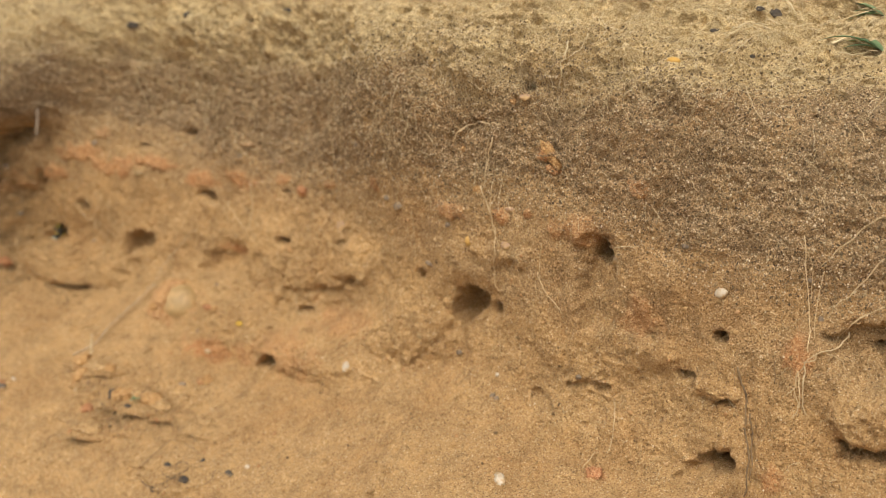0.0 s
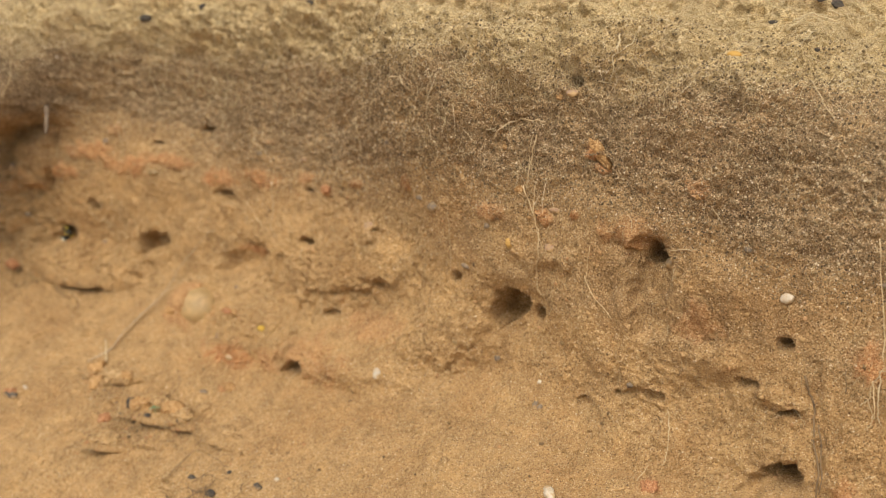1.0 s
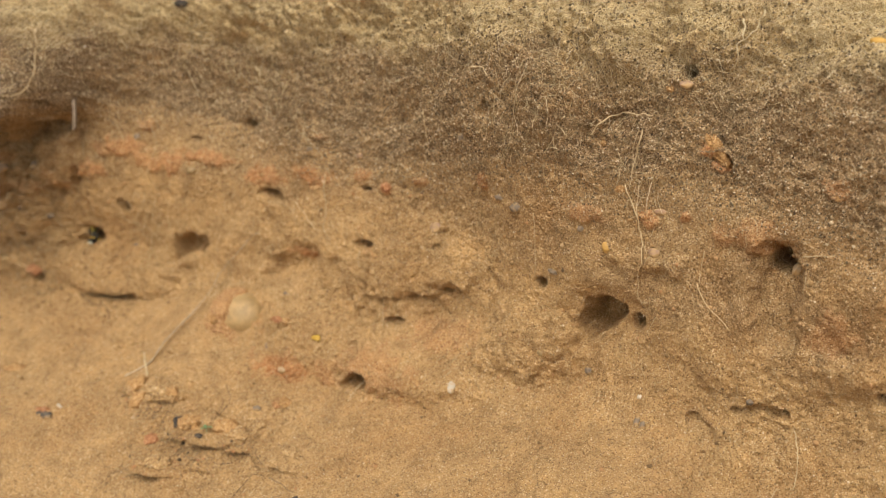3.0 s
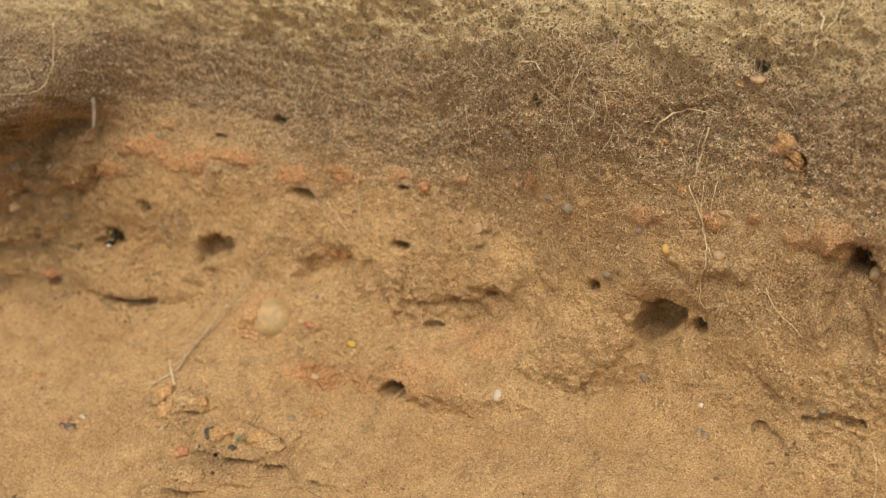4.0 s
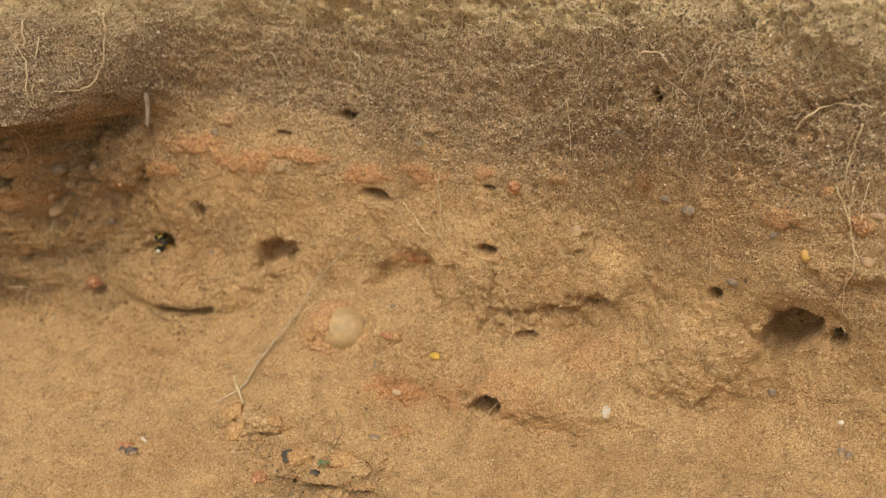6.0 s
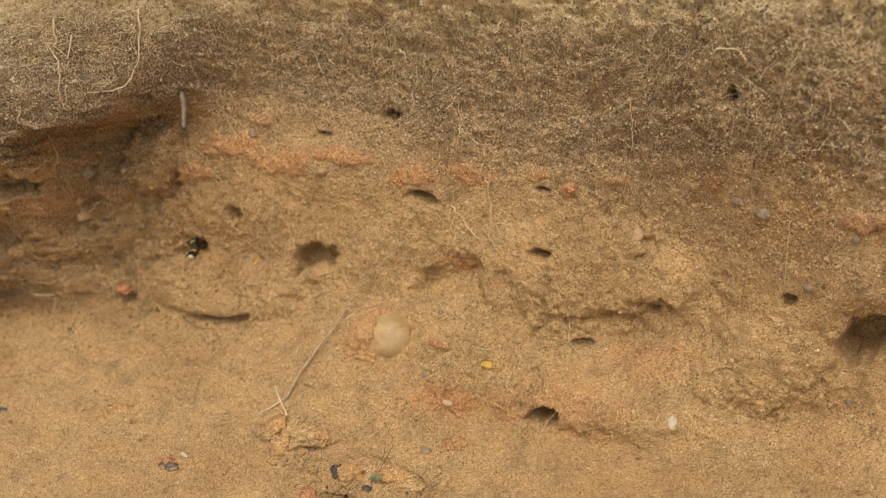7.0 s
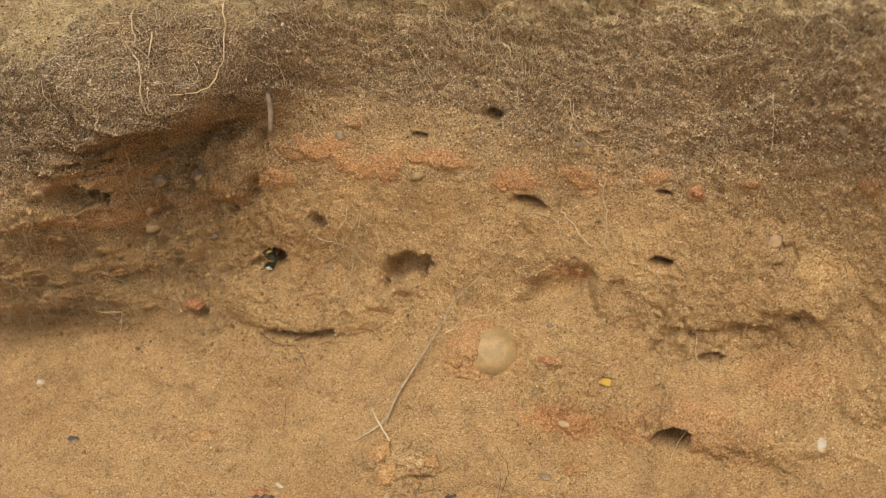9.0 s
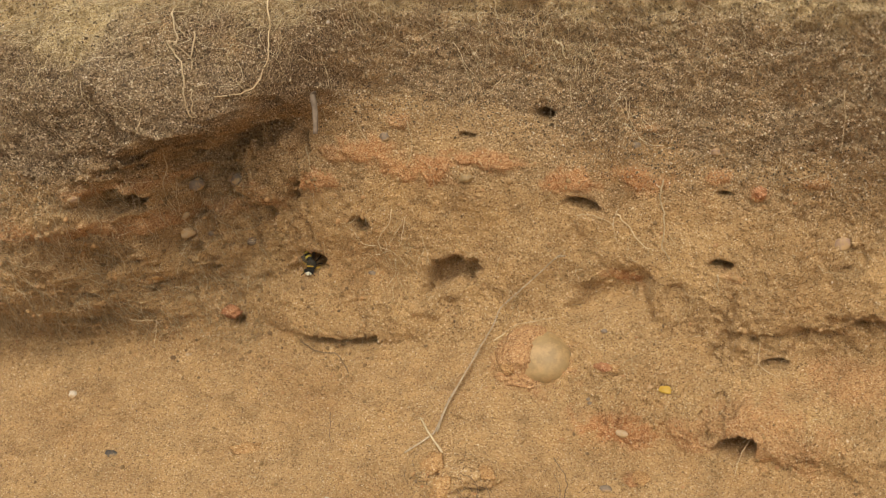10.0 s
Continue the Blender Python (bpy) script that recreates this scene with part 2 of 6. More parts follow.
form(((-0.3184, 0.3820), (-0.3104, 0.3804), (-0.2832, 0.3788), (-0.2856, 0.3724), (-0.2920, 0.3748), (-0.3104, 0.3700), (-0.3152, 0.3740)), 0.003, 0.003)
hole(-0.3568, 0.3612, 0.0028, 0.0021, 0.008, 0.4)
dome(-0.2472, 0.3444, 0.0347, 0.0237, 0.006)
form(((-0.2500, 0.3800), (-0.2450, 0.3890), (-0.2370, 0.3885), (-0.2330, 0.3800), (-0.2325, 0.3680), (-0.2350, 0.3540), (-0.2470, 0.3520), (-0.2510, 0.3660)), -0.010, 0.0045)
hole(-0.2408, 0.3808, 0.0052, 0.0056, 0.028, 0.35)
crack(((-0.2552, 0.3252), (-0.2416, 0.3284), (-0.2352, 0.3276)), 0.003, 0.004)
crack(((-0.2752, 0.3164), (-0.2664, 0.3148)), 0.003, 0.004)
form(((-0.2232, 0.3524), (-0.2032, 0.3540), (-0.1984, 0.3460), (-0.2056, 0.3404), (-0.2192, 0.3420)), 0.004, 0.004)
hole(-0.1792, 0.3564, 0.0034, 0.0027, 0.013, 0.6)
hole(-0.1736, 0.3052, 0.0077, 0.0045, 0.022, 0.8)
form(((-0.1672, 0.3132), (-0.1656, 0.3028), (-0.1784, 0.2988), (-0.1904, 0.2972), (-0.1832, 0.3044), (-0.1776, 0.3092)), -0.006, 0.003)
crack(((-0.1976, 0.3388), (-0.1888, 0.3396)), 0.0025, 0.006)
crack(((-0.1776, 0.3316), (-0.1712, 0.3324)), 0.0025, 0.006)
form(((-0.1880, 0.3404), (-0.1768, 0.3428), (-0.1688, 0.3380), (-0.1704, 0.3340), (-0.1776, 0.3316), (-0.1864, 0.3332)), 0.0035, 0.002)
form(((-0.1344, 0.3628), (-0.1280, 0.3684), (-0.1128, 0.3724), (-0.0976, 0.3668), (-0.0952, 0.3524), (-0.1216, 0.3452), (-0.1288, 0.3540)), -0.011, 0.004)
hole(-0.1144, 0.3604, 0.0056, 0.0021, 0.018, 0.5)
form(((-0.1272, 0.3356), (-0.1080, 0.3492), (-0.0928, 0.3484), (-0.0896, 0.3356), (-0.1088, 0.3300), (-0.1192, 0.3268)), 0.006, 0.004)
crack(((-0.1216, 0.3244), (-0.1128, 0.3244), (-0.0992, 0.3260)), 0.004, 0.016)
hole(-0.1088, 0.3244, 0.0038, 0.0018, 0.02, 0.3)
crack(((-0.1664, 0.3500), (-0.1608, 0.3284), (-0.1536, 0.2980)), 0.003, 0.0015)
hole(-0.2848, 0.4476, 0.0025, 0.0029, 0.013, 0.3)
crack(((-0.2688, 0.4180), (-0.2640, 0.4116), (-0.2624, 0.4044)), 0.003, 0.005)
hole(-0.3808, 0.4300, 0.0018, 0.0025, 0.01, 0.3)
crack(((-0.3288, 0.4188), (-0.3184, 0.4260), (-0.3088, 0.4300)), 0.006, 0.003)
hole(-0.5496, 0.4164, 0.0039, 0.0029, 0.014, 0.3)
hole(-0.5296, 0.3812, 0.0076, 0.0030, 0.01, 0.8)
hole(-0.4720, 0.3644, 0.0047, 0.0025, 0.014, 0.6)
hole(-0.4728, 0.3932, 0.0029, 0.0011, 0.006, 0.6)
hole(-0.5800, 0.4036, 0.0034, 0.0015, 0.004, 0.6)
hole(-0.6280, 0.3604, 0.0037, 0.0030, 0.012, 0.3)
form(((-0.6648, 0.3296), (-0.6632, 0.3360), (-0.6560, 0.3424), (-0.6496, 0.3432), (-0.6456, 0.34), (-0.6512, 0.336), (-0.6584, 0.3304)), -0.007, 0.004, 0.0028)
hole(-0.652, 0.3408, 0.005, 0.0042, 0.012, 0.3)
crack(((-0.6576, 0.3400), (-0.6656, 0.3328), (-0.6736, 0.3280)), 0.006, 0.003)
form(((-0.5992, 0.336), (-0.5992, 0.3424), (-0.592, 0.3496), (-0.5784, 0.3528), (-0.576, 0.3488), (-0.5784, 0.3448), (-0.5864, 0.3424), (-0.5944, 0.3368)), -0.014, 0.003, 0.0028)
form(((-0.6048, 0.3348), (-0.5904, 0.3412), (-0.5800, 0.3428), (-0.5792, 0.3396), (-0.5912, 0.3324), (-0.6024, 0.3276)), 0.005, 0.006)
form(((-0.5280, 0.3460), (-0.5208, 0.3564), (-0.5136, 0.3588), (-0.5024, 0.3532), (-0.5016, 0.3412), (-0.5128, 0.3380), (-0.5256, 0.3388)), -0.005, 0.005)
form(((-0.4920, 0.3532), (-0.4856, 0.3556), (-0.4824, 0.3476), (-0.4888, 0.3444)), -0.003, 0.003)
dome(-0.6360, 0.3244, 0.0479, 0.0197, 0.008)
crack(((-0.6488, 0.3052), (-0.6408, 0.3068), (-0.6376, 0.3076), (-0.6224, 0.3116)), 0.004, 0.01)
crack(((-0.6216, 0.3116), (-0.6104, 0.3108), (-0.6032, 0.3188), (-0.6016, 0.3260)), 0.003, 0.001)
hole(-0.6400, 0.3084, 0.0057, 0.0018, 0.008, 0.3)
hole(-0.6840, 0.3088, 0.0037, 0.0026, 0.014, 0.4)
form(((-0.4624, 0.292), (-0.46, 0.296), (-0.4528, 0.3008), (-0.4464, 0.3008), (-0.4472, 0.2952), (-0.4544, 0.2904)), -0.018, 0.0014, 0.001)
crack(((-0.4496, 0.3300), (-0.4440, 0.3308)), 0.003, 0.006)
crack(((-0.4688, 0.3060), (-0.4672, 0.2980)), 0.003, 0.003)
form(((-0.6952, 0.4272), (-0.6584, 0.4320), (-0.6472, 0.4236), (-0.6488, 0.4124), (-0.6816, 0.3912), (-0.6848, 0.3904), (-0.6856, 0.3928), (-0.6688, 0.4040), (-0.6784, 0.4096)), 0.007, 0.0032, 0.004)
form(((-0.6800, 0.3848), (-0.6696, 0.3888), (-0.6480, 0.3956), (-0.6472, 0.3820), (-0.6544, 0.3708), (-0.6680, 0.3640), (-0.6760, 0.3680)), 0.007, 0.003)
crack(((-0.648, 0.3944), (-0.648, 0.3888), (-0.6496, 0.3848), (-0.6512, 0.376), (-0.6560, 0.3664)), 0.0026, 0.006)
hole(-0.6688, 0.3600, 0.003, 0.0042, 0.008, 0.4)
form(((-0.7064, 0.352), (-0.7048, 0.3544), (-0.7024, 0.3536), (-0.7008, 0.3504), (-0.7024, 0.3472), (-0.7056, 0.3472)), -0.013, 0.0022, 0.002)
form(((-0.7032, 0.3968), (-0.6952, 0.3992), (-0.6896, 0.3968), (-0.6944, 0.3912), (-0.6928, 0.3920), (-0.7000, 0.3944)), -0.005, 0.003, 0.0028)
hole(-0.6920, 0.3952, 0.0028, 0.0026, 0.006, 0.4)
form(((-0.7176, 0.376), (-0.7136, 0.3792), (-0.708, 0.3824), (-0.704, 0.38), (-0.7024, 0.3752), (-0.7048, 0.3712), (-0.708, 0.3688), (-0.7152, 0.3696)), -0.021, 0.0018, 0.0018)
hole(-0.7048, 0.3752, 0.0055, 0.0042, 0.010, 0.4)
form(((-0.7568, 0.3680), (-0.7272, 0.3760), (-0.7128, 0.3712), (-0.6976, 0.3704), (-0.7016, 0.3632), (-0.7168, 0.3600), (-0.7400, 0.3624), (-0.7560, 0.3576)), 0.002, 0.006)
hole(-0.7448, 0.3064, 0.0120, 0.0031, 0.014, 0.5)
hole(-0.7392, 0.3056, 0.0066, 0.0023, 0.008, 0.5)
patch(-0.6200, 0.3924, 0.0125, 0.0054, 0.8, 0.0015)
patch(-0.6088, 0.3868, 0.0110, 0.0049, 0.7, 0.0015)
patch(-0.5928, 0.3884, 0.0113, 0.0068, 0.9, 0.0015)
patch(-0.5704, 0.3948, 0.0156, 0.0043, 0.8, 0.0015)
patch(-0.5352, 0.3908, 0.0123, 0.0052, 0.9, 0.0015)
patch(-0.5072, 0.3956, 0.0129, 0.0050, 0.8, 0.0015)
patch(-0.4760, 0.3996, 0.0066, 0.0033, 0.7, 0.0015)
patch(-0.4600, 0.3940, 0.0034, 0.0043, 1.0, 0.0015)
patch(-0.4376, 0.4004, 0.0052, 0.0025, 0.6, 0.0015)
patch(-0.6088, 0.4060, 0.0059, 0.0034, 0.5, 0.0015)
patch(-0.6432, 0.3764, 0.0081, 0.0045, 0.8, 0.0015)
patch(-0.6656, 0.3664, 0.0077, 0.0045, 0.36, 0.0015)
patch(-0.6344, 0.3892, 0.0085, 0.0035, 0.5, 0.0015)
patch(-0.5120, 0.3532, 0.0079, 0.0035, 1.0, 0.0015)
patch(-0.5040, 0.2948, 0.0157, 0.0074, 0.9, 0.0015)
patch(-0.4936, 0.2916, 0.0077, 0.0053, 0.8, 0.0015)
patch(-0.4424, 0.3052, 0.0268, 0.0148, 0.45, 0.0015)
patch(-0.4536, 0.3004, 0.0083, 0.0106, 0.55, 0.0015)
patch(-0.4744, 0.2956, 0.0107, 0.0064, 0.6, 0.0015)
patch(-0.4912, 0.2756, 0.0038, 0.0030, 0.8, 0.0015)
patch(-0.4656, 0.3620, 0.0067, 0.0027, 0.4, 0.0015)
patch(-0.6880, 0.3640, 0.0181, 0.0035, 0.36, 0.0015)
patch(-0.6696, 0.3728, 0.0091, 0.0030, 0.3, 0.0015)
patch(-0.5032, 0.4156, 0.0069, 0.0020, 0.4, 0.0015)
patch(-0.7448, 0.3648, 0.0233, 0.0045, 0.54, 0.0015)
patch(-0.7152, 0.3656, 0.0215, 0.0038, 0.48, 0.0015)
patch(-0.6984, 0.3816, 0.0118, 0.0033, 0.36, 0.0015)
patch(-0.7064, 0.3632, 0.0119, 0.0043, 0.54, 0.0015)
patch(-0.7120, 0.3816, 0.0077, 0.0034, 0.48, 0.0015)
patch(-0.2720, 0.4204, 0.0053, 0.0033, 1.0, 0.002)
patch(-0.2680, 0.4148, 0.0048, 0.0046, 1.0, 0.002)
patch(-0.3304, 0.3924, 0.0116, 0.0050, 0.6, 0.002)
patch(-0.3000, 0.3924, 0.0055, 0.0035, 0.8, 0.002)
patch(-0.2824, 0.3956, 0.0030, 0.0025, 0.9, 0.002)
patch(-0.2464, 0.3868, 0.0098, 0.0083, 0.5, 0.002)
patch(-0.3904, 0.4012, 0.0043, 0.0044, 0.8, 0.002)
patch(-0.1448, 0.3564, 0.0074, 0.0088, 0.9, 0.0015)
patch(-0.2168, 0.3596, 0.0104, 0.0077, 0.55, 0.0015)
patch(-0.2544, 0.3900, 0.0142, 0.0065, 0.5, 0.0015)
patch(-0.2272, 0.2900, 0.0052, 0.0042, 0.8, 0.0015)
patch(-0.5432, 0.3132, 0.0189, 0.0116, 0.5, 0.0015)
patch(-0.1456, 0.3068, 0.0065, 0.0051, 0.7, 0.0015)
patch(-0.2192, 0.4092, 0.0078, 0.0039, 0.5, 0.0015)
patch(-0.4152, 0.3316, 0.0267, 0.0106, 0.4, 0.0015)
dome(-0.5704, 0.2628, 0.0100, 0.0081, 0.004)
dome(-0.5584, 0.2596, 0.0086, 0.0081, 0.004)
dome(-0.5432, 0.2692, 0.0068, 0.0057, 0.003)
dome(-0.5272, 0.2476, 0.0117, 0.0077, 0.005)
dome(-0.5048, 0.2580, 0.0145, 0.0076, 0.005)
dome(-0.5344, 0.2476, 0.0071, 0.0054, 0.003)
dome(-0.5256, 0.2660, 0.0082, 0.0055, 0.002)
dome(-0.5472, 0.2540, 0.0095, 0.0060, 0.003)
dome(-0.5152, 0.2596, 0.0106, 0.0068, 0.003)
dome(-0.4952, 0.2620, 0.0102, 0.0053, 0.002)
dome(-0.6464, 0.2580, 0.0101, 0.0040, 0.001)
dome(-0.4872, 0.2772, 0.0051, 0.0041, 0.002)
dome(-0.5128, 0.3172, 0.0085, 0.0045, 0.002)
dome(-0.3312, 0.2836, 0.0126, 0.0062, 0.002)
dome(-0.3256, 0.2708, 0.0156, 0.0065, 0.003)
dome(-0.5152, 0.2340, 0.0219, 0.0086, 0.004)
dome(-0.5248, 0.2468, 0.0177, 0.0089, 0.003)
dome(-0.4792, 0.2276, 0.0202, 0.0110, 0.004)
dome(-0.2664, 0.2980, 0.0102, 0.0053, 0.002)
dome(-0.2400, 0.2860, 0.0095, 0.0056, 0.002)
crumbly(-0.4408, 0.3420, 0.0330, 0.0089, 0.41)
crumbly(-0.4104, 0.2972, 0.0353, 0.0101, 0.27)
crumbly(-0.3648, 0.3252, 0.0227, 0.0095, 0.2)
crumbly(-0.3464, 0.3436, 0.0121, 0.0161, 0.27)
crumbly(-0.3248, 0.3644, 0.0139, 0.0090, 0.23)
crumbly(-0.4168, 0.3652, 0.0166, 0.0125, 0.27)
crumbly(-0.2952, 0.3676, 0.0152, 0.0109, 0.32)
crumbly(-0.2512, 0.3364, 0.0340, 0.0191, 0.45)
crumbly(-0.2112, 0.3540, 0.0152, 0.0144, 0.36)
crumbly(-0.1840, 0.3380, 0.0141, 0.0091, 0.32)
crumbly(-0.1152, 0.3396, 0.0192, 0.0198, 0.41)
crumbly(-0.1760, 0.3036, 0.0165, 0.0067, 0.23)
crumbly(-0.1368, 0.3548, 0.0122, 0.0082, 0.23)
crumbly(-0.7224, 0.3432, 0.0405, 0.0318, 0.8)
crumbly(-0.6696, 0.3504, 0.0272, 0.0179, 0.64)
crumbly(-0.4536, 0.3460, 0.0263, 0.0134, 0.41)
crumbly(-0.6024, 0.3572, 0.0333, 0.0149, 0.27)
crumbly(-0.6936, 0.3672, 0.0268, 0.0170, 0.72)
crumbly(-0.6672, 0.3768, 0.0210, 0.0126, 0.64)
crumbly(-0.5192, 0.3580, 0.0297, 0.0119, 0.27)
crumbly(-0.4296, 0.3716, 0.0159, 0.0126, 0.36)
crumbly(-0.6264, 0.3124, 0.0312, 0.0063, 0.23)
crumbly(-0.4248, 0.2996, 0.0214, 0.0143, 0.23)
crumbly(-0.7144, 0.3864, 0.0375, 0.0145, 0.48)
crack(((-0.3272, 0.2724), (-0.3240, 0.2644), (-0.3224, 0.2524)), 0.0032, 0.0032)
crack(((-0.2656, 0.3028), (-0.2656, 0.2940), (-0.2632, 0.2852)), 0.0028, 0.0024)
dome(-0.5576, 0.2700, 0.0207, 0.0087, 0.007)
dome(-0.5240, 0.2580, 0.0222, 0.0089, 0.009)
dome(-0.4952, 0.2572, 0.0219, 0.0075, 0.008)
dome(-0.4680, 0.2516, 0.0176, 0.0062, 0.007)
dome(-0.4992, 0.2444, 0.0185, 0.0074, 0.007)
dome(-0.5264, 0.2380, 0.0177, 0.0081, 0.008)
dome(-0.4512, 0.2300, 0.0247, 0.0128, 0.008)
dome(-0.4808, 0.2348, 0.0180, 0.0077, 0.006)
hole(-0.5248, 0.2476, 0.0054, 0.0030, 0.006, 0.4)
hole(-0.5272, 0.2276, 0.0078, 0.0032, 0.006, 0.4)
hole(-0.4656, 0.2476, 0.0048, 0.0026, 0.005, 0.4)
hole(-0.4920, 0.2484, 0.0050, 0.0026, 0.004, 0.4)
crumbly(-0.5128, 0.2564, 0.0481, 0.0147, 0.36)
crumbly(-0.4544, 0.2220, 0.0310, 0.0134, 0.41)
crumbly(-0.3248, 0.2612, 0.0123, 0.0098, 0.27)
crumbly(-0.2656, 0.2916, 0.0140, 0.0096, 0.23)
dome(-0.4112, 0.3064, 0.032, 0.016, 0.0015)
form(((-0.4664, 0.3408), (-0.4648, 0.3536), (-0.456, 0.3712), (-0.4424, 0.3816), (-0.4248, 0.384), (-0.4144, 0.3744), (-0.404, 0.3688), (-0.4, 0.3552), (-0.4176, 0.3512), (-0.4344, 0.3464), (-0.452, 0.3432)), 0.0035, 0.006, 0.004)
crack(((-0.468, 0.3328), (-0.4592, 0.3424), (-0.4464, 0.3424), (-0.432, 0.3464), (-0.4176, 0.3504), (-0.4112, 0.3544), (-0.4064, 0.352)), 0.0026, 0.002)
crumbly(-0.4296, 0.3528, 0.03, 0.0075, 0.7)
crumbly(-0.3704, 0.3272, 0.022, 0.008, 0.4)
form(((-0.5328, 0.3384), (-0.5216, 0.3488), (-0.5072, 0.3584), (-0.4992, 0.3544), (-0.5088, 0.344), (-0.5216, 0.3344)), -0.005, 0.005, 0.0028)
crumbly(-0.7288, 0.3368, 0.03, 0.03, 0.5)
dome(-0.3660, 0.3340, 0.0320, 0.0200, 0.006)
hole(-0.7056, 0.3752, 0.0070, 0.0060, 0.022, 0.4)
# ---- end of forms ----


def distance(x, v, points, closed):
    """The distance to a line through the points and, where closed, whether a place lies inside."""
    best, inner = np.full(x.shape, 9.0), np.zeros(x.shape, bool)
    last = len(points) if closed else len(points) - 1
    for i in range(last):
        (ax, av), (bx, bv) = points[i], points[(i + 1) % len(points)]
        ex, ev = bx - ax, bv - av
        t = np.clip(((x - ax) * ex + (v - av) * ev) / (ex * ex + ev * ev + 1e-12), 0, 1)
        best = np.minimum(best, np.hypot(x - ax - t * ex, v - av - t * ev))
        if closed:
            inner ^= ((av > v) != (bv > v)) & (x < ex * (v - av) / (ev if ev else 1e-9) + ax)
    return best, inner


def around(x, v, points, margin):
    xs, vs = [p[0] for p in points], [p[1] for p in points]
    return np.nonzero((x > min(xs) - margin) & (x < max(xs) + margin) & (v > min(vs) - margin) & (v < max(vs) + margin))


def bank_height(x, v):
    d = base(x, v)
    for k, (points, h, soft, rough, fade) in enumerate(FORMS):
        at = around(x, v, points, soft + 0.006)
        far, inner = distance(x[at], v[at], points, True)
        edge = np.where(inner, far, -far) + rough * fbm(x[at], v[at], 0.009, 3, 100 + k)
        d[at] += h * smooth(-soft, soft, edge) * (1 - smooth(fade[0], fade[1], v[at]))
    for k, (cx, cv, rx, rv, h) in enumerate(DOMES):
        at = around(x, v, [(cx, cv)], 1.5 * max(rx, rv))
        r = np.hypot((x[at] - cx) / rx, (v[at] - cv) / rv) + 0.16 * fbm(x[at], v[at], 0.02, 4, 500 + k)
        d[at] += h * (1 - smooth(0.0, 1.0, r * r * 0.85))
    for k, (cx, cv, rx, rv, weight, bulge) in enumerate(PATCHES):
        at = around(x, v, [(cx, cv)], 1.6 * max(rx, rv))
        r = np.hypot((x[at] - cx) / rx, (v[at] - cv) / rv) + 0.35 * fbm(x[at], v[at], 0.008, 3, 300 + k)
        d[at] += bulge * (1 - smooth(0.5, 1.0, r))
    for k, (points, width, depth) in enumerate(CRACKS):
        at = around(x, v, points, width * 2)
        far, _ = distance(x[at], v[at], points, False)
        far = far + width * 0.7 * fbm(x[at], v[at], 0.006, 3, 200 + k)
        d[at] -= depth * (1 - smooth(0.25 * width, width, far))
    for k, (cx, cv, rx, rv, depth, ramp) in enumerate(HOLES):
        at = around(x, v, [(cx, cv)], 1.7 * max(rx, rv))
        r = np.hypot((x[at] - cx) / rx, (v[at] - cv) / rv) * (1 + 0.22 * fbm(x[at], v[at], 0.005, 3, 400 + k))
        floor = 1 - 0.65 * ramp * smooth(0.5, -1.0, (v[at] - cv) / rv)
        d[at] -= depth * floor * (1 - smooth(0.72, 1.05, r))
        d[at] -= 0.0015 * (1 - smooth(0.8, 1.6, r))
    return d


def clay_weight(x, v):
    w = np.zeros(x.shape)
    for k, (cx, cv, rx, rv, weight, bulge) in enumerate(PATCHES):
        at = around(x, v, [(cx, cv)], 1.8 * max(rx, rv))
        r = np.hypot((x[at] - cx) / rx, (v[at] - cv) / rv) + 0.5 * fbm(x[at], v[at], 0.008, 4, 300 + k, 0.6)
        w[at] = np.maximum(w[at], weight * (1 - smooth(0.45, 1.2, r)))
    return w


